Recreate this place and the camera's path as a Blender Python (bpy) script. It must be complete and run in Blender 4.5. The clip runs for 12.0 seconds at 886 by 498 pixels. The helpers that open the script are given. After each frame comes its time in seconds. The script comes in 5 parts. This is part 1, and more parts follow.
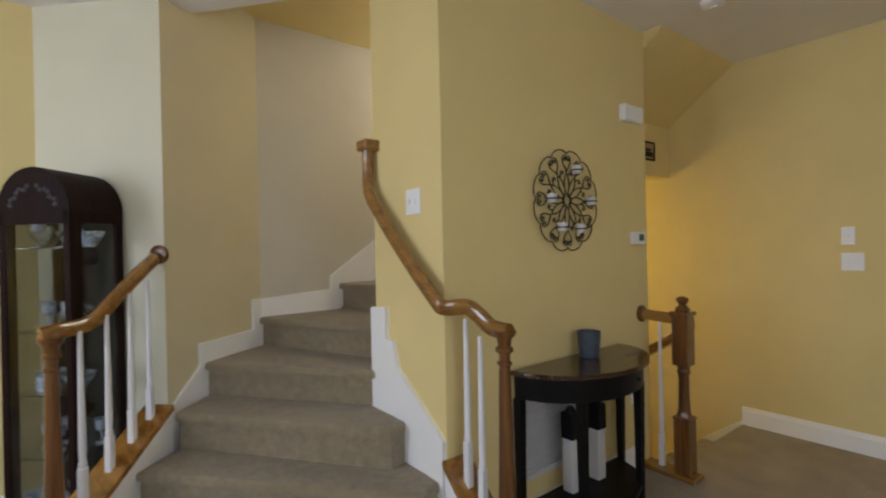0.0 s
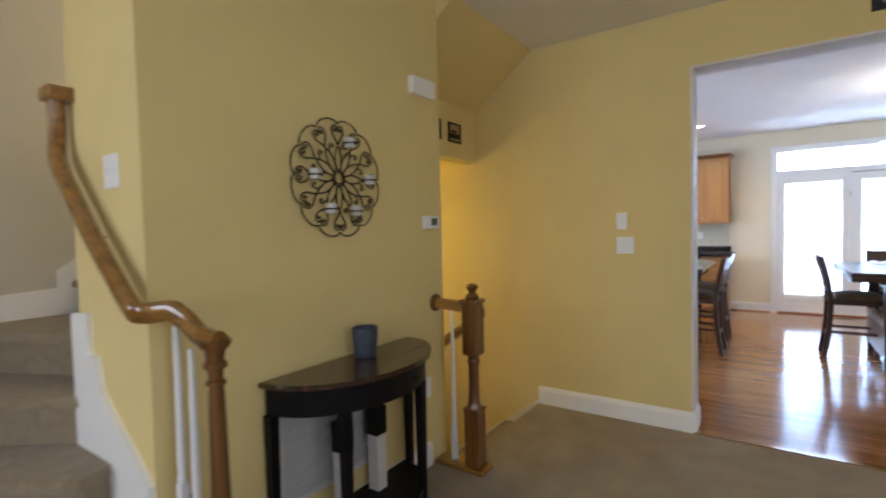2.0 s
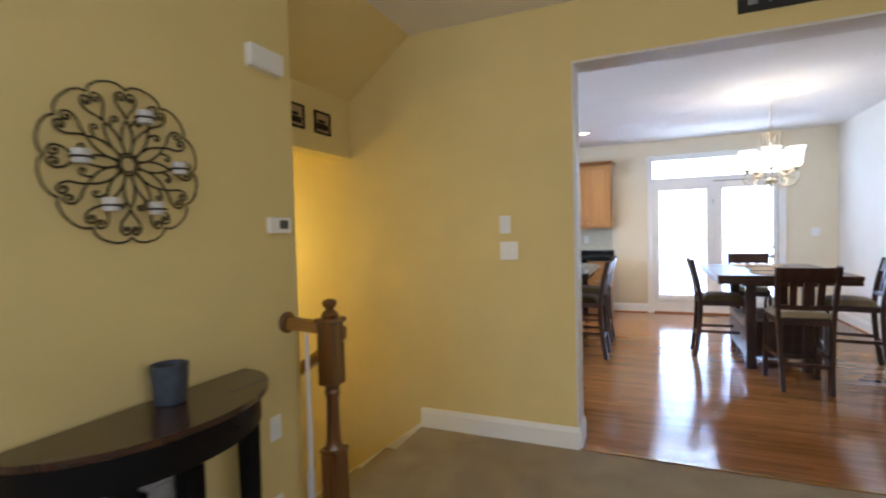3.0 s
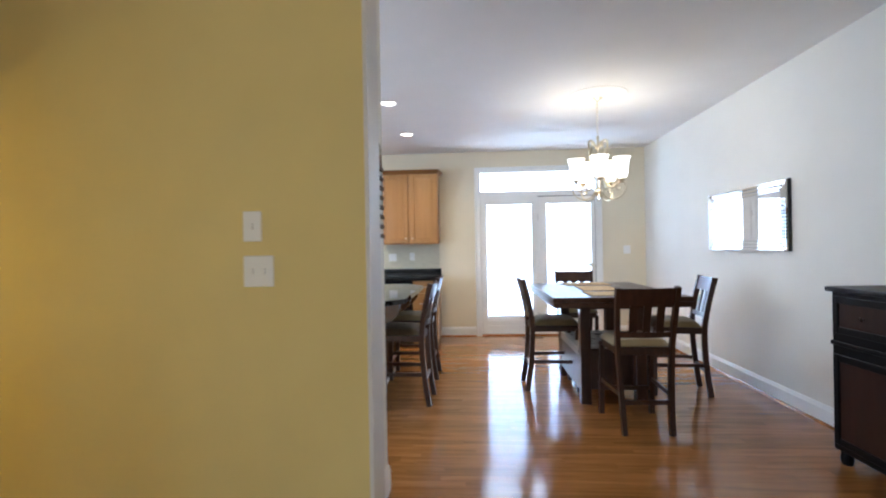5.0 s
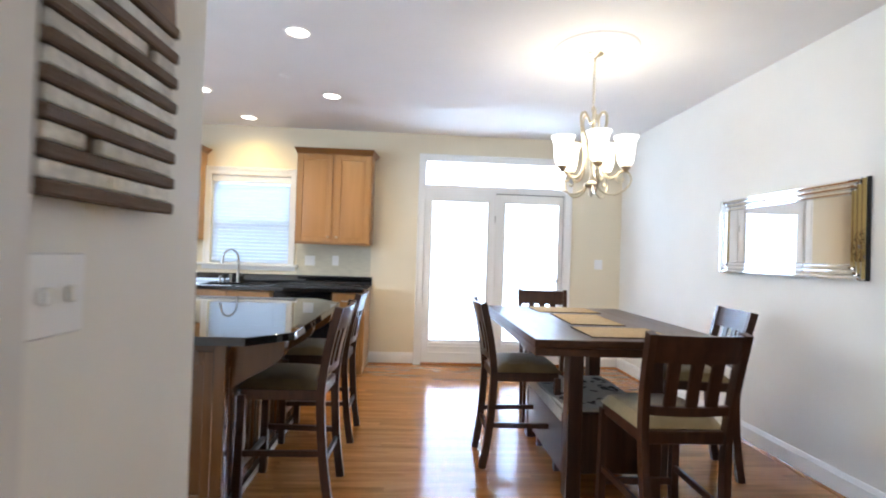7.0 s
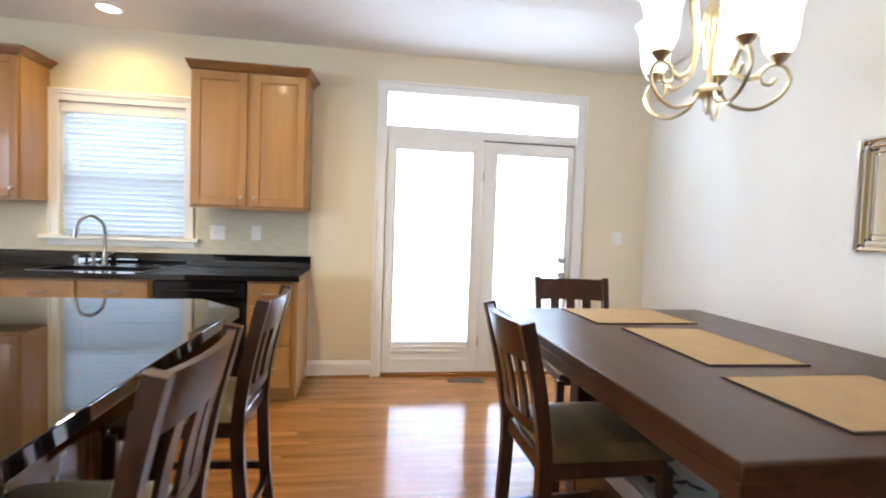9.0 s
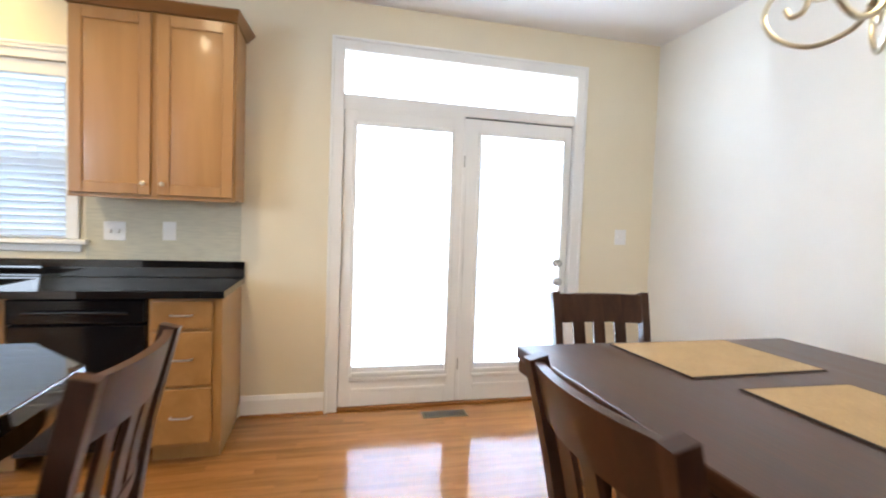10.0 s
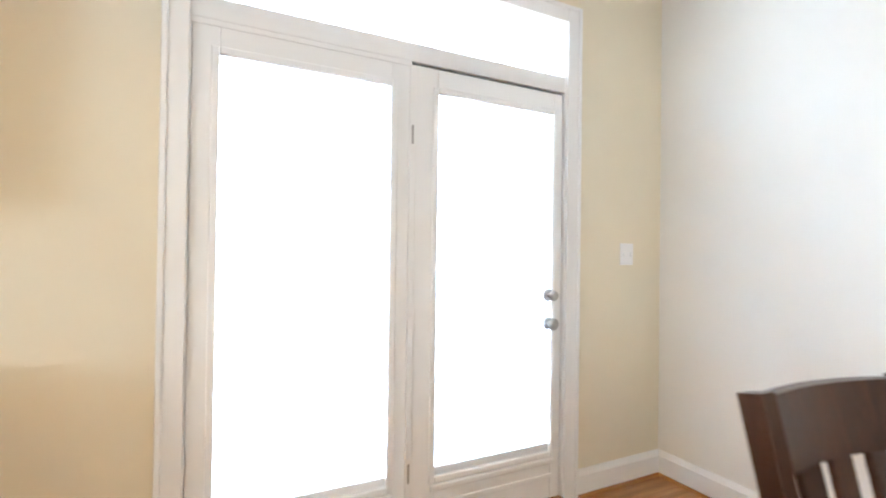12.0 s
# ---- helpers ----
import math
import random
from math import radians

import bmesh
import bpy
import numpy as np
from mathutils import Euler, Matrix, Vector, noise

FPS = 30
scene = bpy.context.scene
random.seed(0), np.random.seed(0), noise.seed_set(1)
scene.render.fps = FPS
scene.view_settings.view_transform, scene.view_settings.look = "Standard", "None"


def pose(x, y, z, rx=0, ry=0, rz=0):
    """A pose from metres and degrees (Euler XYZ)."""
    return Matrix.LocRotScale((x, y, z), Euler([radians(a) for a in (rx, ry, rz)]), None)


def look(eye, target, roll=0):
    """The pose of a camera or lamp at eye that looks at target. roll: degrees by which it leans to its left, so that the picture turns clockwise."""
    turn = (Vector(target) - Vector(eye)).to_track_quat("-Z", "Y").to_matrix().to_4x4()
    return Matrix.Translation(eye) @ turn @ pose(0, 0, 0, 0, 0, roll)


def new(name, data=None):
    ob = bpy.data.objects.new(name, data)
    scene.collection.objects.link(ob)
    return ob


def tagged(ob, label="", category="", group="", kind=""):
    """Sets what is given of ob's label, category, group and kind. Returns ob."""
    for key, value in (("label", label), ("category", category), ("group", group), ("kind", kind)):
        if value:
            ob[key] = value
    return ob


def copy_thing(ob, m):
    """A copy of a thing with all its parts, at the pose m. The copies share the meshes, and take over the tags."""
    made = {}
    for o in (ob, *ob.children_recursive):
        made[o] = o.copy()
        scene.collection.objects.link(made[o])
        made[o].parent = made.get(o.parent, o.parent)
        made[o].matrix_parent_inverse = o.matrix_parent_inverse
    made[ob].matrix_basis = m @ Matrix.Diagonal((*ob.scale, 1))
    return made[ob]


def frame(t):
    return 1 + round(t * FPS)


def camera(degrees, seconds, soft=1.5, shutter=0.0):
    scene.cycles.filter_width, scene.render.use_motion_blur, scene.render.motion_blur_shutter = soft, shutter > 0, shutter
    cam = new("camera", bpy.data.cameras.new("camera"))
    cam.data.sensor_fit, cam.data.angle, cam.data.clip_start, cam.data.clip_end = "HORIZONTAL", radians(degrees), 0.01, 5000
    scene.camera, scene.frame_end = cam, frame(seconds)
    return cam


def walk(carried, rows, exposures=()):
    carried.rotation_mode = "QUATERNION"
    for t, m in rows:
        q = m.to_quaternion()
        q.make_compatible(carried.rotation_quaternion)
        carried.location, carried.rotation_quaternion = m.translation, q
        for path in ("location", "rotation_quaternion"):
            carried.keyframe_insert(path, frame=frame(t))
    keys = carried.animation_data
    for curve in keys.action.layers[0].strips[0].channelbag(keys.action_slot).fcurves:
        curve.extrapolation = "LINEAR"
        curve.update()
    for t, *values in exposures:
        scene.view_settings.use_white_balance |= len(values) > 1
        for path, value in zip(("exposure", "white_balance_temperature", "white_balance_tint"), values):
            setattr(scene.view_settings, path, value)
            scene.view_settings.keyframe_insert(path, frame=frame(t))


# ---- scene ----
cam = camera(85.9, 12.0, soft=2.0, shutter=0.5)
PATH = [
    (0, (-0.004, 0.261, 1.386), (1.235, 1.831, 1.38), -1.2),
    (0.5, (0.106, 0.242, 1.38), (1.432, 1.739, 1.352), -1.3),
    (1, (0.232, 0.219, 1.37), (1.661, 1.617, 1.31), -1.7),
    (1.5, (0.358, 0.208, 1.368), (1.892, 1.488, 1.292), -1.5),
    (2, (0.539, 0.202, 1.369), (2.184, 1.336, 1.293), -1.4),
    (2.5, (0.744, 0.214, 1.37), (2.495, 1.179, 1.297), -1.3),
    (3, (1.0, 0.222, 1.359), (2.838, 1.008, 1.295), -1.5),
    (3.5, (1.267, 0.231, 1.361), (3.177, 0.824, 1.314), -1.9),
    (5.5, (2.602, 0.227, 1.302), (4.602, 0.258, 1.307), -0.1),
    (6, (2.956, 0.233, 1.31), (4.956, 0.2, 1.321), 0.9),
    (6.5, (3.32, 0.221, 1.295), (5.319, 0.156, 1.327), 1.5),
    (7, (3.693, 0.213, 1.309), (5.69, 0.099, 1.333), 1.9),
    (9, (5.285, 0.243, 1.285), (7.259, -0.065, 1.2), 2.0),
    (9.5, (5.689, 0.244, 1.288), (7.649, -0.142, 1.187), 2.1),
    (10, (6.099, 0.226, 1.283), (8.037, -0.259, 1.19), 2.0),
    (10.5, (6.479, 0.202, 1.281), (8.386, -0.396, 1.209), 1.9),
    (11, (6.831, 0.167, 1.259), (8.698, -0.551, 1.225), 1.1),
    (11.5, (7.161, 0.118, 1.239), (8.988, -0.697, 1.243), 0.7),
    (12, (7.485, 0.072, 1.242), (9.27, -0.833, 1.26), 0.75),
]
walk(cam, [(t, look(eye, target, roll)) for t, eye, target, roll in PATH],
     [(0, 0.0, 5300, 15), (1, 0.03, 5320, 15), (2, 0.06, 5350, 15), (3.5, 0.12, 5500, 15), (5.5, -0.03, 5500, 11), (6.2, 0.0, 5600, 12), (7, 0.18, 5750, 12), (9, 0.13, 6150, 13), (10, 0.16, 6200, 13), (11, 0.22, 6200, 12), (12, 0.3, 6150, 12)])

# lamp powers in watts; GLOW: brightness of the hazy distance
DOOR_W, TRANSOM_W, NORTH_FILL_W, SINK_W, LIV_W, SOUTH_W, STAIR_W, CHAND_W, CAN_W, GLOW = 1650.0, 20.0, 85.0, 80.0, 27.0, 23.0, 35.0, 20.0, 50.0, 1.3

# ---- world and lights ----
world = bpy.data.worlds.new("sky")
scene.world = world
world.use_nodes = True
sky = world.node_tree.nodes.new("ShaderNodeTexSky")
sky.sky_type, sky.sun_disc = "NISHITA", False
sky.sun_elevation, sky.sun_rotation = radians(50), radians(140)
world.node_tree.links.new(sky.outputs["Color"], world.node_tree.nodes["Background"].inputs["Color"])
world.node_tree.nodes["Background"].inputs["Strength"].default_value = 0.1

sun = new("sun", bpy.data.lights.new("sun", "SUN"))
sun.data.energy, sun.data.angle, sun.data.color = 2.0, radians(1), (1, 0.95, 0.88)
sun.matrix_world = look((0, 0, 10), (-0.4, -4.0, 3.0))


def lamp_area(name, m, w, h, watts, colour):
    lamp = new(name, bpy.data.lights.new(name, "AREA"))
    lamp.data.shape, lamp.data.size, lamp.data.size_y = "RECTANGLE", w, h
    lamp.data.energy, lamp.data.color = watts, colour
    lamp.matrix_world = m
    return lamp


def lamp_point(name, p, watts, colour, radius=0.05):
    lamp = new(name, bpy.data.lights.new(name, "POINT"))
    lamp.data.energy, lamp.data.color, lamp.data.shadow_soft_size = watts, colour, radius
    lamp.location = p
    return lamp


def lamp_spot(name, p, watts, colour, degrees=110):
    lamp = new(name, bpy.data.lights.new(name, "SPOT"))
    lamp.data.energy, lamp.data.color, lamp.data.shadow_soft_size = watts, colour, 0.07
    lamp.data.spot_size, lamp.data.spot_blend = radians(degrees), 1.0
    lamp.location = p
    return lamp


DAY = (0.74, 0.87, 1.0)
RY = -2.275    # inner face of the long side wall
WARM = (1.0, 0.78, 0.45)
lamp_area("daylight_doors", look((9.53, -0.72, 1.06), (0, -0.72, 1.06)), 1.66, 1.84, DOOR_W, DAY)
lamp_area("daylight_transom", look((9.53, -0.725, 2.285), (0, -0.725, 1.9)), 1.7, 0.3, TRANSOM_W, DAY)
lamp_area("daylight_sink_window", look((10.35, 2.15, 3.1), (9.3, 2.15, 1.5)), 1.8, 1.2, SINK_W, (0.55, 0.76, 1.0))
lamp_area("daylight_living_window_a", look((-3.12, 2.2, 1.75), (3, 2.2, 1.2)), 1.5, 1.7, LIV_W * 1.5, (1.0, 0.985, 0.95))
lamp_area("daylight_living_window_b", look((-3.12, -0.6, 1.75), (3, -0.2, 1.2)), 1.5, 1.7, LIV_W, (1.0, 0.985, 0.95))
lamp_area("daylight_south_window", look((0.2, RY - 0.085, 1.75), (0.2, 3, 1.2)), 1.7, 1.6, SOUTH_W, (1.0, 0.96, 0.86))
# unseen lamp, added to brighten the kitchen ceiling and walls
lamp_area("north_fill", look((5.3, 4.28, 1.6), (5.9, 0, 2.3)), 1.4, 1.1, NORTH_FILL_W, DAY)
lamp_point("stair_lamp", (3.55, 3.50, 1.30), STAIR_W, (1.0, 0.74, 0.18), 0.15)
# unseen lamp, added in the stairwell to brighten its walls and treads
lamp_point("stairwell_fill", (2.5, 2.95, 2.78), 13.0, (1.0, 0.92, 0.76), 0.2)
lamp_point("chandelier_light", (6.895, -0.975, 2.12), CHAND_W, (1.0, 0.85, 0.6), 0.22)
for cx, cy in ((6.86, 1.035), (8.13, 1.035), (9.0, 2.085), (8.12, 2.2)):
    lamp_spot("can_light", (cx, cy, 2.70), CAN_W * (0.5 if cx == 9.0 else 1.0), (1.0, 0.72, 0.24) if cx == 9.0 else WARM, 165)

# ---- materials ----


def mat(name, colour, rough=0.6, metal=0.0, noise_scale=8.0, vary=0.08, fine=120.0, fine_vary=0.0, bump=0.0, bump_scale=60.0,
        spec=0.5, coat=0.0, stretch=(1, 1, 1), rough_vary=0.0, rnd=0.0, transmission=0.0, sheen=0.0):
    m = bpy.data.materials.new(name)
    m.use_nodes = True
    nt = m.node_tree
    N, L = nt.nodes, nt.links
    b = N["Principled BSDF"]
    b.inputs["Roughness"].default_value = rough
    b.inputs["Metallic"].default_value = metal
    b.inputs["Specular IOR Level"].default_value = spec
    b.inputs["Coat Weight"].default_value = coat
    b.inputs["Coat Roughness"].default_value = 0.08
    b.inputs["Transmission Weight"].default_value = transmission
    b.inputs["Sheen Weight"].default_value = sheen
    tc = N.new("ShaderNodeTexCoord")
    mp = N.new("ShaderNodeMapping")
    mp.inputs["Scale"].default_value = stretch
    L.new(tc.outputs["Object"], mp.inputs["Vector"])

    def noise_node(scale, detail):
        n = N.new("ShaderNodeTexNoise")
        n.inputs["Scale"].default_value, n.inputs["Detail"].default_value = scale, detail
        L.new(mp.outputs["Vector"], n.inputs["Vector"])
        return n

    def scaled(sock, amount):
        mr = N.new("ShaderNodeMapRange")
        mr.inputs["From Min"].default_value, mr.inputs["From Max"].default_value = 0.25, 0.75
        mr.inputs["To Min"].default_value, mr.inputs["To Max"].default_value = 1 - amount, 1 + amount
        L.new(sock, mr.inputs["Value"])
        return mr.outputs["Result"]

    def times(a, c):
        mm = N.new("ShaderNodeMath")
        mm.operation = "MULTIPLY"
        L.new(a, mm.inputs[0])
        L.new(c, mm.inputs[1])
        return mm.outputs[0]

    n1 = noise_node(noise_scale, 4)
    f = scaled(n1.outputs["Fac"], vary)
    if fine_vary:
        n2 = noise_node(fine, 2)
        f = times(f, scaled(n2.outputs["Fac"], fine_vary))
    if rnd:
        oi = N.new("ShaderNodeObjectInfo")
        mr = N.new("ShaderNodeMapRange")
        mr.inputs["To Min"].default_value, mr.inputs["To Max"].default_value = 1 - rnd, 1 + rnd
        L.new(oi.outputs["Random"], mr.inputs["Value"])
        f = times(f, mr.outputs["Result"])
    mix = N.new("ShaderNodeVectorMath")
    mix.operation = "SCALE"
    mix.inputs[0].default_value = colour
    L.new(f, mix.inputs["Scale"])
    L.new(mix.outputs["Vector"], b.inputs["Base Color"])
    if rough_vary:
        mr = N.new("ShaderNodeMapRange")
        mr.inputs["To Min"].default_value, mr.inputs["To Max"].default_value = max(0.02, rough - rough_vary), rough + rough_vary
        L.new(n1.outputs["Fac"], mr.inputs["Value"])
        L.new(mr.outputs["Result"], b.inputs["Roughness"])
    if bump:
        nb = noise_node(bump_scale, 3)
        bp = N.new("ShaderNodeBump")
        bp.inputs["Strength"].default_value, bp.inputs["Distance"].default_value = bump, 0.01
        L.new(nb.outputs["Fac"], bp.inputs["Height"])
        L.new(bp.outputs["Normal"], b.inputs["Normal"])
    return m


def wood(name, dark, light, rough=0.35, coat=0.0, scale=1.0, axis=1, rnd=0.12, island=False, grain=1.0, spec=0.5):
    """Wood whose grain runs along the given axis of the object."""
    m = bpy.data.materials.new(name)
    m.use_nodes = True
    nt = m.node_tree
    N, L = nt.nodes, nt.links
    b = N["Principled BSDF"]
    b.inputs["Coat Weight"].default_value, b.inputs["Coat Roughness"].default_value = coat, 0.1
    b.inputs["Specular IOR Level"].default_value = spec
    tc = N.new("ShaderNodeTexCoord")
    mp = N.new("ShaderNodeMapping")
    s = [14.0 * scale] * 3
    s[axis] = 0.9 * scale
    mp.inputs["Scale"].default_value = s
    add = N.new("ShaderNodeVectorMath")
    add.operation = "ADD"
    if island:
        pick = N.new("ShaderNodeNewGeometry").outputs["Random Per Island"]
    else:
        pick = N.new("ShaderNodeObjectInfo").outputs["Random"]
    sc = N.new("ShaderNodeMath")
    sc.operation = "MULTIPLY"
    sc.inputs[1].default_value = 37.0
    L.new(pick, sc.inputs[0])
    L.new(tc.outputs["Object"], add.inputs[0])
    L.new(sc.outputs[0], add.inputs[1])
    L.new(add.outputs["Vector"], mp.inputs["Vector"])
    n = N.new("ShaderNodeTexNoise")
    n.inputs["Scale"].default_value, n.inputs["Detail"].default_value, n.inputs["Distortion"].default_value = 1.6, 6, 0.6
    L.new(mp.outputs["Vector"], n.inputs["Vector"])
    fibre = N.new("ShaderNodeTexNoise")
    fibre.inputs["Scale"].default_value, fibre.inputs["Detail"].default_value = 9.0, 3
    L.new(mp.outputs["Vector"], fibre.inputs["Vector"])
    mx = N.new("ShaderNodeMath")
    mx.operation = "MULTIPLY_ADD"
    mx.inputs[1].default_value = 0.35 * grain
    L.new(fibre.outputs["Fac"], mx.inputs[0])
    L.new(n.outputs["Fac"], mx.inputs[2])
    ramp = N.new("ShaderNodeValToRGB")
    ramp.color_ramp.elements[0].position, ramp.color_ramp.elements[0].color = 0.42, (*dark, 1)
    ramp.color_ramp.elements[1].position, ramp.color_ramp.elements[1].color = 0.9, (*light, 1)
    L.new(mx.outputs[0], ramp.inputs["Fac"])
    tone = N.new("ShaderNodeMapRange")
    tone.inputs["To Min"].default_value, tone.inputs["To Max"].default_value = 1 - rnd, 1 + rnd
    L.new(pick, tone.inputs["Value"])
    vs = N.new("ShaderNodeVectorMath")
    vs.operation = "SCALE"
    L.new(ramp.outputs["Color"], vs.inputs[0])
    L.new(tone.outputs["Result"], vs.inputs["Scale"])
    L.new(vs.outputs["Vector"], b.inputs["Base Color"])
    rr = N.new("ShaderNodeMapRange")
    rr.inputs["To Min"].default_value, rr.inputs["To Max"].default_value = rough * 0.8, rough * 1.25
    L.new(n.outputs["Fac"], rr.inputs["Value"])
    L.new(rr.outputs["Result"], b.inputs["Roughness"])
    bp = N.new("ShaderNodeBump")
    bp.inputs["Strength"].default_value, bp.inputs["Distance"].default_value = 0.06, 0.002
    L.new(fibre.outputs["Fac"], bp.inputs["Height"])
    L.new(bp.outputs["Normal"], b.inputs["Normal"])
    return m


def glow(name, colour, strength):
    m = bpy.data.materials.new(name)
    m.use_nodes = True
    b = m.node_tree.nodes["Principled BSDF"]
    b.inputs["Base Color"].default_value = (*colour, 1)
    b.inputs["Emission Color"].default_value = (*colour, 1)
    b.inputs["Emission Strength"].default_value = strength
    return m


def glass_mat(name, rough=0.0, tint=(1, 1, 1), ior=1.45):
    m = bpy.data.materials.new(name)
    m.use_nodes = True
    b = m.node_tree.nodes["Principled BSDF"]
    b.inputs["Base Color"].default_value = (*tint, 1)
    b.inputs["Roughness"].default_value = rough
    b.inputs["Transmission Weight"].default_value = 1.0
    b.inputs["IOR"].default_value = ior
    return m


YELLOW = mat("yellow_wall_paint", (0.75, 0.608, 0.262), 0.75, vary=0.03, noise_scale=3, bump=0.05, bump_scale=220)
# same paint as CREAM, with the lamps' warm light put into the colour
CREAM_WARMLIT = mat("pale_wall_paint_warm_lit", (0.80, 0.72, 0.55), 0.75, vary=0.025, noise_scale=2.5, bump=0.05, bump_scale=220)
CREAM = mat("pale_wall_paint", (0.83, 0.80, 0.73), 0.75, vary=0.025, noise_scale=2.5, bump=0.05, bump_scale=220)
# duller and more tan than YELLOW, on the stair side wall only
TANP = mat("tan_yellow_wall", (0.62, 0.55, 0.345), 0.75, vary=0.03, noise_scale=3, bump=0.05, bump_scale=220)
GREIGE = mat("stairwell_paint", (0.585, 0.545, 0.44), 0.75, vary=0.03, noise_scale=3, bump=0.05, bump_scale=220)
# paler and greyer than YELLOW, on the diagonal wall only
DIAGP = mat("pale_yellow_wall", (0.665, 0.64, 0.475), 0.75, vary=0.03, noise_scale=3, bump=0.05, bump_scale=220)
BACKSPLASH = mat("greige_splash_paint", (0.62, 0.58, 0.45), 0.6, vary=0.04, noise_scale=6, fine=90, fine_vary=0.1, bump=0.2, bump_scale=90, stretch=(1, 0.12, 1))
CEIL = mat("ceiling_paint", (0.86, 0.84, 0.82), 0.85, vary=0.02, noise_scale=3, bump=0.08, bump_scale=160)
TRIM = mat("white_trim_paint", (0.88, 0.87, 0.84), 0.4, vary=0.02, noise_scale=6)
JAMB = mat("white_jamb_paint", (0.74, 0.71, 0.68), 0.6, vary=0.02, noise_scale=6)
CARPET = mat("beige_carpet", (0.34, 0.272, 0.175), 0.95, vary=0.18, noise_scale=5, fine=260, fine_vary=0.35, bump=0.8, bump_scale=320, spec=0.1, sheen=0.3)
STAIR_CARPET = mat("taupe_stair_carpet", (0.30, 0.236, 0.135), 0.95, vary=0.2, noise_scale=22, fine=230, fine_vary=0.4, bump=0.8, bump_scale=320, spec=0.1, sheen=0.4)
OAKY = wood("golden_oak", (0.15, 0.064, 0.009), (0.36, 0.175, 0.030), 0.15, 0.8, 1.2, axis=1)
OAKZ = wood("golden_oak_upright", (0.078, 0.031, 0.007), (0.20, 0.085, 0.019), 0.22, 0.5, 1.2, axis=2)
WHITE = mat("white_plastic", (0.88, 0.87, 0.85), 0.35, vary=0.015)
BALUSTER = mat("white_baluster_paint", (0.78, 0.77, 0.78), 0.35, vary=0.02)
BLACKWOOD = mat("black_painted_wood", (0.006, 0.0055, 0.0055), 0.42, spec=0.16, vary=0.2, noise_scale=12, bump=0.05, bump_scale=90)
CHERRYTOP = wood("dark_cherry_top", (0.022, 0.009, 0.004), (0.052, 0.020, 0.009), 0.25, 0.5, 1.0, axis=0)
ESPRESSO = wood("espresso_wood", (0.023, 0.0085, 0.0045), (0.055, 0.021, 0.010), 0.3, 0.08, 1.2, axis=2, rnd=0.1, spec=0.4)
ESPRESSOX = wood("espresso_wood_flat", (0.032, 0.012, 0.005), (0.075, 0.03, 0.013), 0.34, 0.05, 1.0, axis=0, rnd=0.05, spec=0.3)
MAHOG = wood("dark_mahogany", (0.008, 0.004, 0.0035), (0.022, 0.010, 0.007), 0.5, 0.0, 1.2, axis=2, spec=0.07)
MAPLE = wood("honey_maple", (0.335, 0.162, 0.045), (0.435, 0.225, 0.069), 0.36, 0.2, 0.45, axis=2, rnd=0.06, grain=0.4)
MAPLEY = wood("honey_maple_level", (0.335, 0.162, 0.045), (0.435, 0.225, 0.069), 0.36, 0.2, 0.45, axis=1, rnd=0.06, grain=0.4)
# the cabinet maple again, with the crown's shade put into its colour
CROWN = wood("shaded_crown_maple", (0.20, 0.088, 0.027), (0.29, 0.135, 0.043), 0.36, 0.2, 0.45, axis=1, rnd=0.06, grain=0.4)
PLANK = wood("red_oak_floor_board", (0.20, 0.077, 0.019), (0.37, 0.160, 0.045), 0.13, 0.12, 1.0, axis=1, rnd=0.13, spec=0.36)
PLANKI = wood("red_oak_floor", (0.20, 0.077, 0.019), (0.37, 0.160, 0.045), 0.13, 0.12, 1.0, axis=1, rnd=0.13, spec=0.36, island=True)
GAP = mat("dark_floor_joint", (0.05, 0.02, 0.008), 0.7)
SEAT = mat("olive_microfibre", (0.29, 0.215, 0.10), 0.5, vary=0.15, noise_scale=14, fine=300, fine_vary=0.12, bump=0.12, bump_scale=350, sheen=0.3)
GRANITE = mat("black_granite", (0.008, 0.008, 0.009), 0.025, spec=0.9, vary=0.4, noise_scale=30, fine=240, fine_vary=0.6)
BLACKGLOSS = mat("black_appliance", (0.006, 0.006, 0.007), 0.12, vary=0.1)
IRON = mat("dark_bronze_iron", (0.035, 0.024, 0.016), 0.5, 0.6, vary=0.25, noise_scale=40, bump=0.2, bump_scale=150)
REGISTER = mat("tan_bronze_register", (0.17, 0.13, 0.085), 0.45, 0.3, vary=0.1, noise_scale=30)
NICKEL = mat("brushed_nickel", (0.48, 0.46, 0.43), 0.28, 1.0, vary=0.05, noise_scale=30)
STEEL = mat("satin_sink_steel", (0.34, 0.34, 0.34), 0.5, 1.0, vary=0.05, noise_scale=30)
BRASS = mat("champagne_brass", (0.64, 0.56, 0.40), 0.28, 1.0, vary=0.08, noise_scale=20)
SMOKED = mat("smoked_mirror", (0.03, 0.03, 0.033), 0.06, 1.0, vary=0.05)
MIRROR = mat("mirror_silver", (0.90, 0.90, 0.90), 0.02, 1.0, vary=0.0)
BLUEPOT = mat("blue_grey_glazed_pot", (0.045, 0.057, 0.08), 0.45, vary=0.35, noise_scale=22, bump=0.3, bump_scale=60)
MATSTRAW = mat("straw_placemat", (0.45, 0.31, 0.15), 0.9, vary=0.06, noise_scale=10, fine=280, fine_vary=0.25, bump=0.5, bump_scale=260)
MATEDGE = mat("dark_mat_binding", (0.04, 0.028, 0.02), 0.8)
SLAT = mat("white_blind_slat", (0.82, 0.83, 0.84), 0.5, vary=0.01)
n = SLAT.node_tree
tr = n.nodes.new("ShaderNodeBsdfTranslucent")
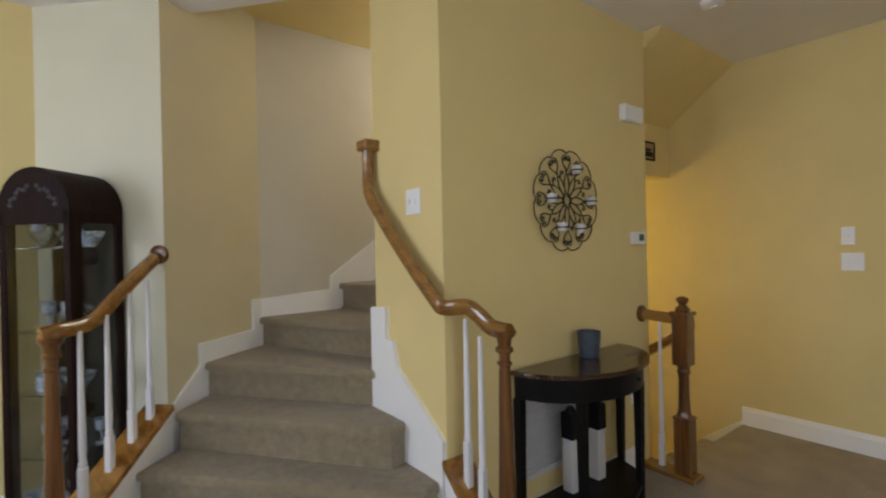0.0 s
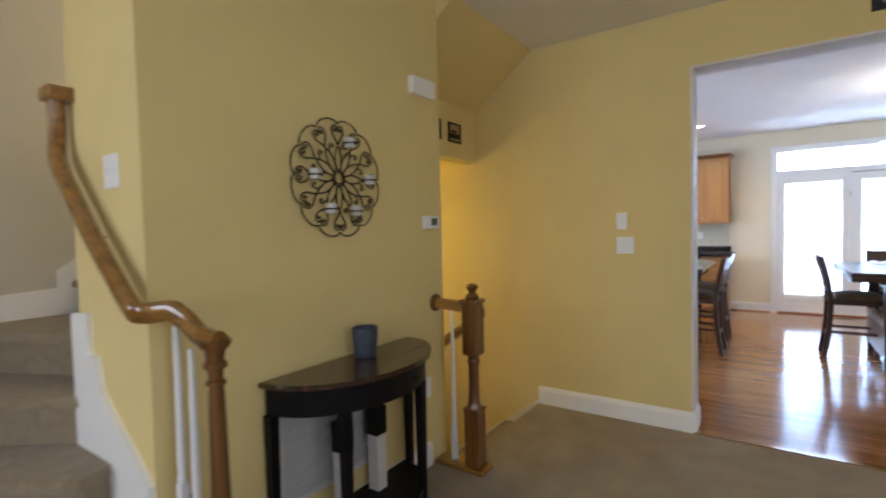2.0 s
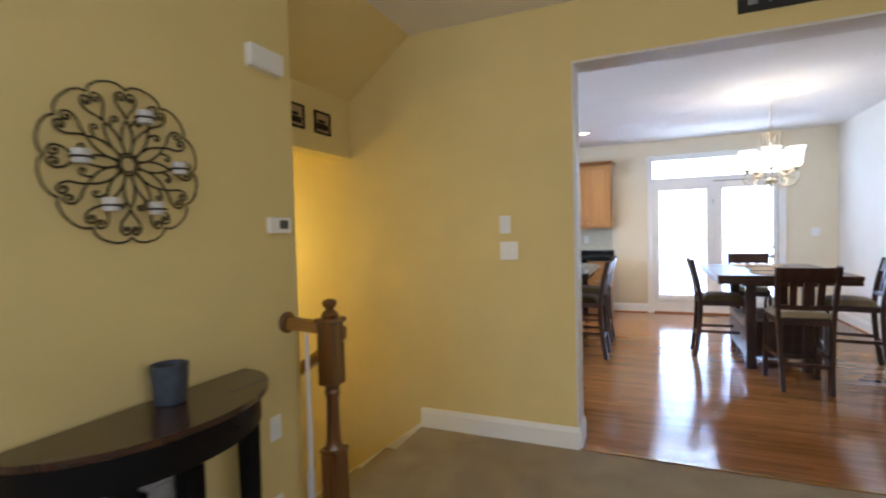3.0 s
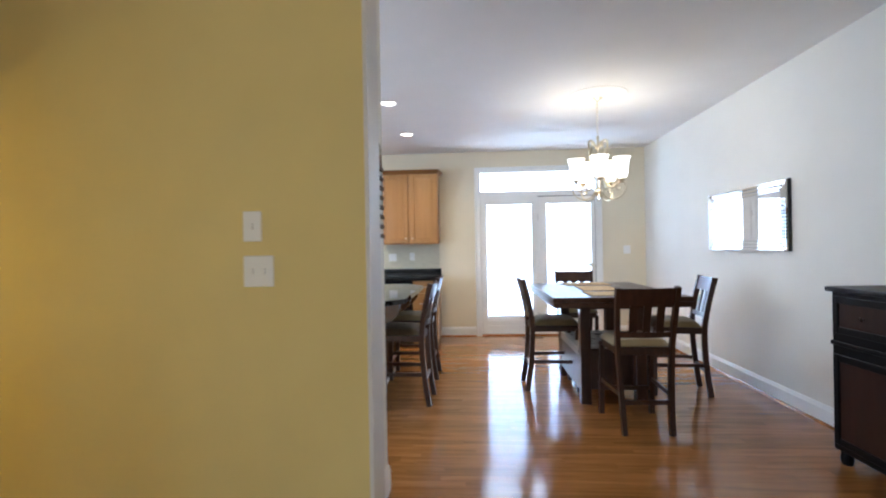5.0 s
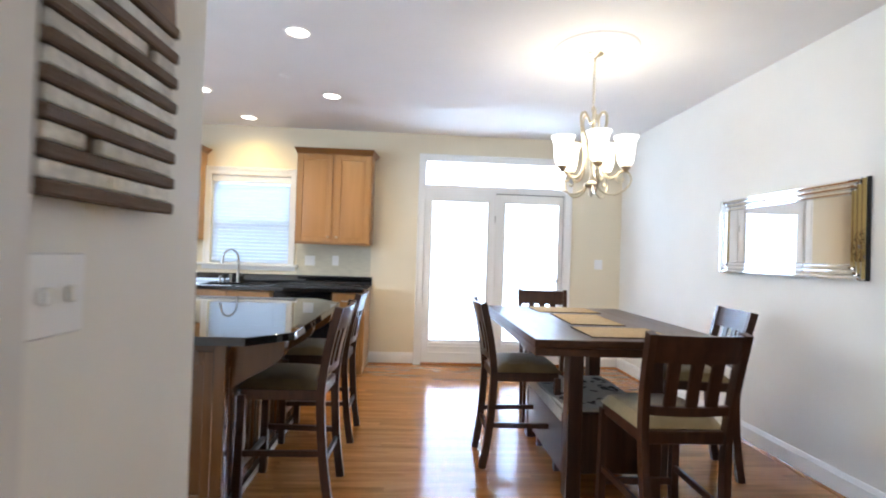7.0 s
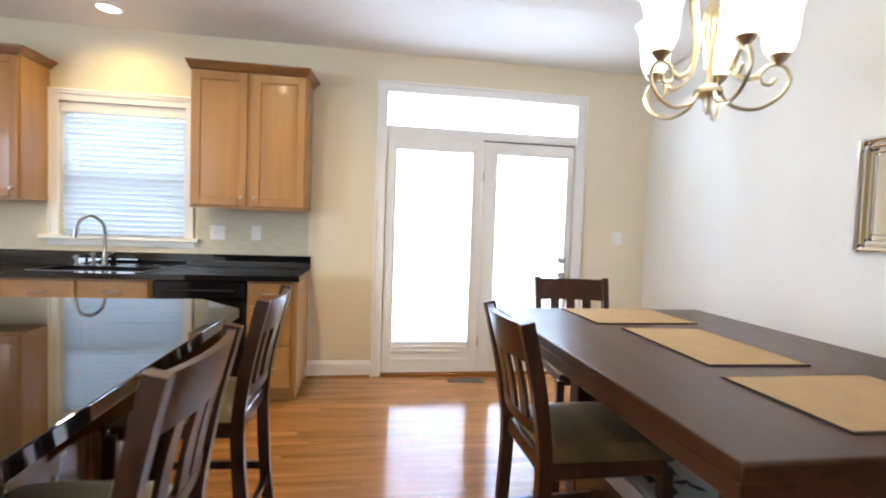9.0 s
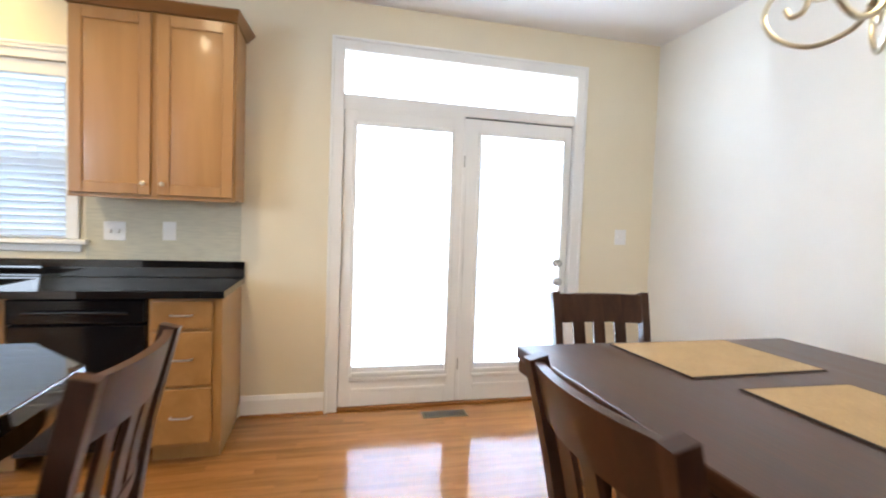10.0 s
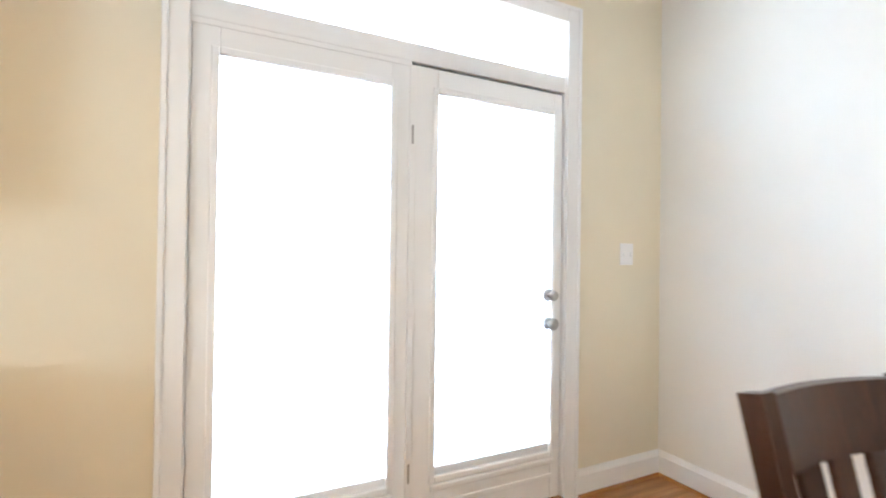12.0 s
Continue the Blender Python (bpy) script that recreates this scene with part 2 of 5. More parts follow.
tr.inputs["Color"].default_value = (0.85, 0.88, 0.92, 1)
mx = n.nodes.new("ShaderNodeMixShader")
mx.inputs["Fac"].default_value = 0.65
n.links.new(n.nodes["Principled BSDF"].outputs[0], mx.inputs[1])
n.links.new(tr.outputs[0], mx.inputs[2])
n.links.new(mx.outputs[0], n.nodes["Material Output"].inputs["Surface"])
GREYBOARD = mat("weathered_grey_board", (0.13, 0.083, 0.052), 0.8, vary=0.25, noise_scale=9, fine=60, fine_vary=0.2, bump=0.3, bump_scale=60, stretch=(0.3, 1, 3))
WHITEBOARD = mat("whitewashed_board", (0.70, 0.66, 0.60), 0.8, vary=0.3, noise_scale=14, fine=70, fine_vary=0.2, rnd=0.1, bump=0.3, bump_scale=60)
PATTERN_BASE = mat("white_cloth", (0.50, 0.49, 0.47), 0.9, vary=0.06, noise_scale=20)
PATTERN_INK = mat("charcoal_print", (0.06, 0.06, 0.07), 0.9)
# island maple, darkened so that its shade lies in the colour
ISLANDW = wood("shaded_island_maple", (0.085, 0.036, 0.011), (0.14, 0.064, 0.021), 0.25, 0.4, 0.5, axis=2, rnd=0.06, grain=0.5)
CRYSTAL = mat("cut_crystal", (0.66, 0.72, 0.82), 0.1, 0.3, vary=0.8, noise_scale=90, spec=0.9, bump=1.0, bump_scale=160)
PANE = glass_mat("clear_glass")
CURIOGLASS = glass_mat("greyed_cabinet_glass", tint=(0.55, 0.57, 0.56))
THINGLASS = glass_mat("crystal_glass")
SHADE = glow("lit_frosted_shade", (1.0, 0.93, 0.78), 2.6)
BULB = glow("lit_downlight", (1.0, 0.9, 0.7), 9.0)
BLACK = mat("matt_black", (0.012, 0.011, 0.011), 0.6)
SCREEN = mat("grey_screen", (0.10, 0.11, 0.10), 0.2)
GRILLE = mat("white_grille_paint", (0.62, 0.61, 0.60), 0.5)
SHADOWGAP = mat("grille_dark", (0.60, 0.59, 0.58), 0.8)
WAX = mat("white_candle_wax", (0.62, 0.60, 0.57), 0.5, vary=0.03)
OUT = mat("pale_concrete", (0.55, 0.54, 0.52), 0.9, vary=0.1, noise_scale=1.0)

# ---- building helpers ----
ID = Matrix.Identity(4)


def box(bm, a, b, bevel=0.0, m=ID, seg=1):
    (x0, y0, z0), (x1, y1, z1) = a, b
    v = [bm.verts.new(m @ Vector(p)) for p in ((x0, y0, z0), (x1, y0, z0), (x1, y1, z0), (x0, y1, z0), (x0, y0, z1), (x1, y0, z1), (x1, y1, z1), (x0, y1, z1))]
    fs = [bm.faces.new([v[i] for i in q]) for q in ((3, 2, 1, 0), (4, 5, 6, 7), (0, 1, 5, 4), (1, 2, 6, 5), (2, 3, 7, 6), (3, 0, 4, 7))]
    if bevel:
        es = list({e for f in fs for e in f.edges})
        bmesh.ops.bevel(bm, geom=es, offset=bevel, segments=seg, affect="EDGES", profile=0.5)
    return bm


def prism(bm, pts, z0, z1, m=ID, bevel=0.0, seg=2, top_only=True):
    lo = [bm.verts.new(m @ Vector((x, y, z0))) for x, y in pts]
    hi = [bm.verts.new(m @ Vector((x, y, z1))) for x, y in pts]
    n = len(pts)
    bm.faces.new(lo[::-1])
    top = bm.faces.new(hi)
    for i in range(n):
        bm.faces.new((lo[i], lo[(i + 1) % n], hi[(i + 1) % n], hi[i]))
    if bevel:
        bmesh.ops.bevel(bm, geom=list(top.edges), offset=bevel, segments=seg, affect="EDGES", profile=0.5)
    return bm


def lathe(bm, prof, m=ID, seg=16, caps=True):
    rings = []
    for r, z in prof:
        rings.append([bm.verts.new(m @ Vector((r * math.cos(2 * math.pi * i / seg), r * math.sin(2 * math.pi * i / seg), z))) for i in range(seg)])
    for a, b in zip(rings, rings[1:]):
        for i in range(seg):
            bm.faces.new((a[i], a[(i + 1) % seg], b[(i + 1) % seg], b[i]))
    if caps:
        bm.faces.new(rings[0][::-1])
        bm.faces.new(rings[-1])
    return bm


def sweep(bm, pts, section, closed=False, up=Vector((0, 0, 1)), m=ID):
    """Carry a closed section (u, v) along points; u to the side, v along up."""
    pts = [Vector(p) for p in pts]
    n, k, rings = len(pts), len(section), []
    for i, p in enumerate(pts):
        a = pts[(i - 1) % n] if closed or i else p
        b = pts[(i + 1) % n] if closed or i < n - 1 else p
        d = (b - a).normalized()
        side = d.cross(up)
        if side.length < 1e-3:
            side = d.cross(Vector((1, 0.3, 0)))
        side.normalize()
        vv = side.cross(d)
        rings.append([bm.verts.new(m @ (p + side * u + vv * w)) for u, w in section])
    for i in range(n if closed else n - 1):
        a, b = rings[i], rings[(i + 1) % n]
        for j in range(k):
            bm.faces.new((a[j], a[(j + 1) % k], b[(j + 1) % k], b[j]))
    if not closed:
        bm.faces.new(rings[0][::-1])
        bm.faces.new(rings[-1])
    return bm


def round_section(r, k=8, r2=None):
    r2 = r2 or r
    return [(r * math.cos(2 * math.pi * i / k), r2 * math.sin(2 * math.pi * i / k)) for i in range(k)]


def smooth_path(pts, steps=6):
    """Catmull-Rom through the points."""
    p = [Vector(q) for q in pts]
    p = [2 * p[0] - p[1]] + p + [2 * p[-1] - p[-2]]
    out = []
    for i in range(1, len(p) - 2):
        for s in range(steps):
            t = s / steps
            out.append(0.5 * (2 * p[i] + (p[i + 1] - p[i - 1]) * t + (2 * p[i - 1] - 5 * p[i] + 4 * p[i + 1] - p[i + 2]) * t * t + (3 * p[i] - p[i - 1] - 3 * p[i + 1] + p[i + 2]) * t ** 3))
    return out + [p[-2]]


def finish(bm, name):
    bmesh.ops.recalc_face_normals(bm, faces=bm.faces[:])
    for f in bm.faces:
        f.smooth = True
    for e in bm.edges:
        if len(e.link_faces) != 2 or e.calc_face_angle(0) > 0.62:
            e.smooth = False
    for f in bm.faces:
        near = [g.calc_area() for e in f.edges if e.smooth for g in e.link_faces if g is not f]
        if near and f.calc_area() > 5 * max(near):
            f.smooth = False
    me = bpy.data.meshes.new(name)
    bm.to_mesh(me)
    bm.free()
    return me


def part(name, bm, material, parent=None, label="", at=None):
    ob = new(name, finish(bm, name))
    ob.data.materials.append(material)
    if parent is not None:
        ob.parent = parent
    if at is not None:
        ob.matrix_basis = at
    return tagged(ob, label)


def thing(name, label, category, at=ID, group="", kind=""):
    ob = new(name)
    ob.empty_display_size = 0.1
    ob.matrix_basis = at
    return tagged(ob, label, category, group, kind)


def structure(name, bm, material, label, category):
    return tagged(part(name, bm, material), label, category, kind="structure")


def B():
    return bmesh.new()

# ---- the large structure ----
H = 2.74
FX = 9.36     # inner face of the garden wall
KY = 4.3      # far kitchen side

# living room floor with the stair well cut out
bm = B()
box(bm, (-3.2, RY, -0.25), (4.0, 1.70, 0))
box(bm, (-3.2, 1.70, -0.25), (2.80, 4.6, 0))
structure("floor_living", bm, CARPET, "beige cut-pile carpet floor of the living room", "floor")
bm = B()
box(bm, (4.03, RY, -0.25), (FX + 0.1, KY, -0.012))
floor_k = structure("floor_kitchen", bm, GAP, "polished red oak strip floor of the kitchen", "floor")
bm = B()
box(bm, (3.985, -1.75, 0), (4.03, 0.63, 0.008), 0.003)
structure("threshold_strip", bm, OAKY, "narrow dark wooden strip between carpet and boards", "threshold")

# ceilings
bm = B()
prism(bm, [(-3.2, RY), (4.0, RY), (4.0, 1.75), (2.92, 1.75), (2.92, 1.85), (1.25, 1.85), (1.25, 2.43), (0.57, 3.246), (0.396, 3.134), (-0.13, 3.66), (-0.13, 3.75), (-3.2, 3.75)], H, H + 0.2)
structure("ceiling_living", bm, CEIL, "flat off-white living room ceiling", "ceiling")
bm = B()
box(bm, (4.0, RY, H), (FX, KY, H + 0.2))
structure("ceiling_kitchen", bm, CEIL, "flat white kitchen ceiling", "ceiling")
bm = B()
prism(bm, [(1.25, 2.43), (4.1, 2.43), (4.1, 3.65), (0.7, 3.65), (0.396, 3.134)], 2.95, 3.1)
structure("ceiling_stairwell", bm, YELLOW, "yellow painted soffit over the winding stair", "ceiling")
bm = B()
sweep(bm, [(0.57, 3.246, 2.86), (1.25, 2.43, 2.86)], [(-0.02, -0.115), (0.06, -0.115), (0.06, 0.12), (-0.02, 0.12)])
structure("stairwell_header", bm, YELLOW, "yellow header above the stair entrance", "header")

# yellow wall block between the two stairs
bm = B()
box(bm, (1.25, 1.85, 0), (2.92, 1.97, H))
box(bm, (1.25, 1.97, 0), (1.37, 2.42, H + 0.3))
box(bm, (1.37, 2.32, 0), (2.80, 2.42, H + 0.3))
box(bm, (2.80, 1.97, -2.6), (2.92, 5.0, H))
structure("wall_stairs", bm, YELLOW, "yellow painted wall between the two stairs", "wall")
bm = B()
box(bm, (2.80, 1.85, -2.6), (2.92, 1.97, 0))
box(bm, (2.80, 1.70, -2.6), (4.0, 1.80, -0.25))
structure("wall_well_foot", bm, YELLOW, "yellow wall of the descending stair well", "wall")

# wall with the wide cased opening, and the kitchen return beyond it
bm = B()
box(bm, (4.0, 0.63, -2.6), (4.205, 5.0, H))
box(bm, (4.0, -1.75, 2.385), (4.205, 0.63, H))
box(bm, (4.0, RY, 0), (4.205, -1.75, H))
structure("wall_opening", bm, YELLOW, "yellow painted wall with a wide opening to the kitchen", "wall")
bm = B()
box(bm, (4.206, 0.72, 0), (4.83, 0.84, H))
box(bm, (4.208, 0.84, 0), (4.30, KY, H))
structure("wall_kitchen_return", bm, CREAM, "short pale kitchen wall beside the opening", "wall")
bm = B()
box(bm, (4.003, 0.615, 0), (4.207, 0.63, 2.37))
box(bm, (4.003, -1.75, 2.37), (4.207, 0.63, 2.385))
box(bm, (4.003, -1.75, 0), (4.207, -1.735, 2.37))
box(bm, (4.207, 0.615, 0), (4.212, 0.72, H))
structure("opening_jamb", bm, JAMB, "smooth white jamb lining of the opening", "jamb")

# descending stair: header, sloped soffit, side wall
bm = B()
prism(bm, [(1.72, 2.74), (2.23, 2.345), (2.23, 1.93), (2.35, 1.93), (2.35, 2.94), (1.72, 2.94)], 2.92, 4.0,
      Matrix(((0, 0, 1, 0), (1, 0, 0, 0), (0, 1, 0, 0), (0, 0, 0, 1))))
structure("soffit_down_stair", bm, YELLOW, "yellow sloped soffit and header over the descending stair", "soffit")
bm = B()
box(bm, (2.92, 2.35, 2.2), (4.0, 5.0, 2.3))
structure("ceiling_down_stair", bm, YELLOW, "yellow ceiling over the descending stair", "ceiling")
bm = B()
box(bm, (2.80, 5.0, -2.6), (4.2, 5.1, H))
structure("wall_well_end", bm, YELLOW, "yellow end wall of the descending stair", "wall")
bm = B()
for i in range(12):
    y = 1.72 + 0.255 * i
    box(bm, (2.93, y, -2.6), (3.99, y + 0.285, -0.19 * (i + 1)), 0.015)
structure("stairs_down", bm, STAIR_CARPET, "carpeted stair going down beside the yellow wall", "stairs")

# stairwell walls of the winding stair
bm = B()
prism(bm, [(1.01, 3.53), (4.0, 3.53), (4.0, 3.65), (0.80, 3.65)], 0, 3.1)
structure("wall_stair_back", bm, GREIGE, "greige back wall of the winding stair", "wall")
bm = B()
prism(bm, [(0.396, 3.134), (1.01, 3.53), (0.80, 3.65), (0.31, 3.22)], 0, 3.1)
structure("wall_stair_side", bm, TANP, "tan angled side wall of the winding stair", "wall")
bm = B()
prism(bm, [(0.396, 3.132), (0.31, 3.22), (-0.06, 3.75), (-0.13, 3.66)], 0, H)
structure("wall_diagonal", bm, DIAGP, "pale diagonal wall behind the curio cabinet", "wall")

# remaining living room walls; two windows light the room from the side
bm = B()
box(bm, (-3.3, 3.66, 0), (-0.13, 3.78, H))
structure("wall_living_north", bm, YELLOW, "pale yellow living room wall", "wall")
bm = B()
for y0, y1 in ((RY - 0.1, -1.35), (0.15, 1.45), (2.95, 3.78)):
    box(bm, (-3.32, y0, 0), (-3.2, y1, H))
for y0, y1 in ((-1.35, 0.15), (1.45, 2.95)):
    box(bm, (-3.32, y0, 0), (-3.2, y1, 0.9))
    box(bm, (-3.32, y0, 2.6), (-3.2, y1, H))
structure("wall_living_west", bm, YELLOW, "yellow living room wall with two windows", "wall")
bm = B()
box(bm, (-3.3, RY - 0.12, 0), (-0.65, RY, H))
box(bm, (1.05, RY - 0.12, 0), (4.0, RY, H))
box(bm, (-0.65, RY - 0.12, 0), (1.05, RY, 0.95))
box(bm, (-0.65, RY - 0.12, 2.55), (1.05, RY, H))
structure("wall_living_south", bm, YELLOW, "yellow living room side wall with a window", "wall")
bm = B()
box(bm, (4.0, RY - 0.12, 0), (FX + 0.15, RY, H))
structure("wall_kitchen_south", bm, CREAM, "long pale dining room wall", "wall")
# opening added out of view, only for the north fill lamp
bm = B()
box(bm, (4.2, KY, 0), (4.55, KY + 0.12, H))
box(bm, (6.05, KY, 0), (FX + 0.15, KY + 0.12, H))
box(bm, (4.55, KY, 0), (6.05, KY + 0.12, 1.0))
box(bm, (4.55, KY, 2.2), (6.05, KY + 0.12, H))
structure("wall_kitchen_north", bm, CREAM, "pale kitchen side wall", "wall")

# garden wall with French doors and sink window
DY0, DY1, DZ = -1.61, 0.155, 2.46      # rough opening of the doors
WY0, WY1, WZ0, WZ1 = 1.70, 2.60, 1.135, 2.16
bm = B()
box(bm, (FX, RY - 0.12, -0.05), (FX + 0.15, DY0, H))
box(bm, (FX, DY0, DZ), (FX + 0.15, DY1, H))
box(bm, (FX, DY1, -0.05), (FX + 0.15, WY0, H))
box(bm, (FX, WY0, 0), (FX + 0.15, WY1, WZ0))
box(bm, (FX, WY0, WZ1), (FX + 0.15, WY1, H))
box(bm, (FX, WY1, 0), (FX + 0.15, KY, H))
structure("wall_garden", bm, CREAM_WARMLIT, "pale wall, warm light in its colour, with French doors and a sink window", "wall")


def baseboard(name, pts, label, h=0.135, shoe=False):
    """Moulded board; the wall lies on the left of the way along the points."""
    b = B()
    sec = [(0.0, 0), (0.016, 0), (0.016, h - 0.03), (0.012, h - 0.022), (0.009, h - 0.008), (0.005, h), (0.0, h)]
    sweep(b, [(x, y, 0) for x, y in pts], sec)
    base = structure(name, b, TRIM, label, "baseboard")
    if shoe:
        b = B()
        sweep(b, [(x, y, 0) for x, y in pts], [(0.016, 0), (0.031, 0), (0.029, 0.009), (0.024, 0.015), (0.016, 0.017)])
        part("shoe_moulding", b, PLANK, base, "oak shoe moulding")


WB = "white moulded baseboard along the wall"
baseboard("baseboard_main_wall", [(1.37, 1.85), (2.755, 1.85)], WB)
baseboard("baseboard_opening_wall", [(4.0, 1.70), (4.0, 0.615)], WB)
baseboard("baseboard_kitchen_south", [(FX, RY), (4.21, RY)], WB, 0.14, True)
baseboard("baseboard_garden_a", [(FX, DY0 - 0.045), (FX, RY)], WB, 0.14, True)
baseboard("baseboard_garden_b", [(FX, 0.732), (FX, DY1 + 0.052)], WB, 0.14, True)
baseboard("baseboard_jamb", [(3.99, 0.615), (4.212, 0.615)], "white baseboard return on the opening jamb")
baseboard("baseboard_return", [(4.215, 0.72), (4.83, 0.72)], WB)
baseboard("baseboard_living_south", [(4.0, RY), (-3.2, RY)], WB)
baseboard("baseboard_diagonal", [(-0.13, 3.66), (0.36, 3.17)], WB)
baseboard("baseboard_living_north", [(-3.2, 3.66), (-0.13, 3.66)], WB)
bm = B()
prism(bm, [(1.70, 0.03), (1.70, -0.04), (3.3, -1.232), (3.3, -1.162)][::-1], 3.982, 4.0,
      Matrix(((0, 0, 1, 0), (1, 0, 0, 0), (0, 1, 0, 0), (0, 0, 0, 1))))
structure("skirt_down_stair", bm, TRIM, "white skirt board running down the stair well wall", "trim")

# winding stair, carpeted; each step a riser block under a rounded tread
NOSE = [((1.235, 1.62), (0.06, 2.66)), ((1.235, 1.885), (0.225, 2.87)), ((1.235, 2.137), (0.418, 3.03)), ((1.235, 2.40), (0.60, 3.24)), ((1.45, 2.43), (0.985, 3.51)), ((1.90, 2.43), (1.57, 3.51))]
RISE = 0.19


def nosing(i, back=0.0):
    """The front line of step i from the inner wall to the outer wall, set back by some distance."""
    if i < 6:
        (rx, ry), (lx, ly) = NOSE[i]
        bend = (rx - 0.12, ry - 0.045) if i < 3 else ((rx + lx) / 2, (ry + ly) / 2)
        pts = [(rx, ry), bend, (lx, ly)]
        d = Vector((ly - ry, rx - lx)).normalized()
        return [(x + d.x * back, y + d.y * back) for x, y in pts]
    x = 2.08 + 0.26 * (i - 6) + back
    return [(x, 2.425), (x, 3.0), (x, 3.52)]


def step(i):
    ahead = nosing(i + 1, 0.04)[::-1]
    extra = []
    if i == 3:
        extra, ahead = [(0.95, 3.49)], ahead + [(1.24, 2.43)]
    b = B()
    z = RISE * (i + 1)
    prism(b, nosing(i, 0.028) + extra + ahead, max(0, z - 2.2 * RISE), z - 0.03)
    t = B()
    prism(t, nosing(i) + extra + ahead, z - 0.042, z, bevel=0.018, seg=3)
    return b, t


stair = thing("winding_stair", "taupe carpeted winding stair with rounded treads turning behind the yellow wall", "stairs", kind="structure")
for i in range(10):
    riser, tread = step(i)
    part("riser", riser, STAIR_CARPET, stair)
    part("tread", tread, STAIR_CARPET, stair)

# skirt boards of the winding stair
DIAG = Matrix(((0.70711, 0, -0.70711, 0), (0.70711, 0, 0.70711, 2.62), (0, 1, 0, 0), (0, 0, 0, 1)))   # s along the diagonal, z, outwards
bm = B()
s2 = math.sqrt(2)
SIDE = Matrix(((0.8404, 0, 0.542, 0.396), (0.542, 0, -0.8404, 3.134), (0, 1, 0, 0), (0, 0, 0, 1)))   # s along the side wall, z, outwards
EDGE = [(-0.035, 0.53), (0.205, 0.745), (0.205, 0.868), (0.638, 0.88), (0.638, 1.075), (0.735, 1.071)]
prism(bm, [(-0.035, 0.3), *EDGE, (0.735, 0.5)][::-1], 0.0, 0.018, SIDE)
structure("stair_skirt_diagonal", bm, TRIM, "white stepped skirt board beside the carpeted stair", "trim")
XZ = Matrix(((1, 0, 0, 0), (0, 0, 1, 0), (0, 1, 0, 0), (0, 0, 0, 1)))
bm = B()
prism(bm, [(1.0, 0.9), (1.5, 0.9), (1.8, 1.1), (3.2, 2.1), (3.2, 2.42), (1.88, 1.452), (1.505, 1.194), (1.505, 1.099), (1.0, 1.07)], 3.505, 3.53, XZ)
structure("stair_skirt_back", bm, TRIM, "white stepped skirt board along the stair back wall", "trim")
YZ = Matrix(((0, 0, 1, 0), (1, 0, 0, 0), (0, 1, 0, 0), (0, 0, 0, 1)))
bm = B()
prism(bm, [(1.855, 0.05), (1.855, 0.56), (2.205, 0.81), (2.235, 0.935), (2.297, 0.94), (2.297, 1.095), (2.44, 1.085), (2.44, 0.4)], 1.228, 1.25, YZ)
structure("stair_skirt_inner", bm, TRIM, "white stepped skirt board on the inner stair wall", "trim")
# closed curbs that carry the two railings
bm = B()
prism(bm, [(-0.02 * s2, 0), (0.42 * s2, 0), (0.42 * s2, 0.585), (-0.02 * s2, 0.235)], 0.02, 0.15, DIAG)
structure("stair_curb_diagonal", bm, TRIM, "white closed stringer under the balusters", "trim")
bm = B()
prism(bm, [(1.50, 0), (1.85, 0), (1.85, 0.445), (1.50, 0.10)], 1.232, 1.36, YZ)
structure("stair_curb_inner", bm, TRIM, "white closed stringer under the short railing", "trim")

# outside ground and distance
bm = B()
box(bm, (FX + 0.15, -60, -0.4), (120, 60, -0.2))
structure("ground", bm, OUT, "pale paved ground outside the garden doors", "ground")

# ---- living room things ----


def plate(name, at, w, h, label, category, rockers=1, slots=False):
    """Wall plate; local x across, y out of the wall, z up."""
    p = thing(name, label, category, at)
    b = B()
    box(b, (-w / 2, 0, -h / 2), (w / 2, 0.006, h / 2), 0.003)
    part("cover", b, WHITE, p)
    for i in range(rockers):
        c = (i - (rockers - 1) / 2) * 0.046
        b = B()
        if slots:
            for z in (-0.02, 0.02):
                box(b, (c - 0.016, 0.006, z - 0.014), (c + 0.016, 0.009, z + 0.014), 0.002)
            part("socket", b, WHITE, p)
        else:
            box(b, (c - 0.006, 0.006, -0.012), (c + 0.006, 0.016, 0.012), 0.002)
            part("toggle", b, WHITE, p)
    return p


def facing_s(x, y, z):
    """On a wall that faces -y."""
    return pose(x, y, z, 0, 0, 180)


def facing_w(x, y, z):
    """On a wall that faces -x."""
    return pose(x, y, z, 0, 0, 90)


RAIL = [(-0.028, -0.012), (-0.022, -0.03), (0.022, -0.03), (0.028, -0.012), (0.026, 0.008), (0.016, 0.024), (0.0, 0.03), (-0.016, 0.024), (-0.026, 0.008)]


def baluster_bm(h):
    b = B()
    k = 0.0155
    box(b, (-k, -k, 0), (k, k, 0.19), 0.003)
    lathe(b, [(0.013, 0.19), (0.016, 0.20), (0.016, 0.21), (0.012, 0.22), (0.0145, 0.26), (0.011, h * 0.75), (0.009, h)], seg=10)
    return b


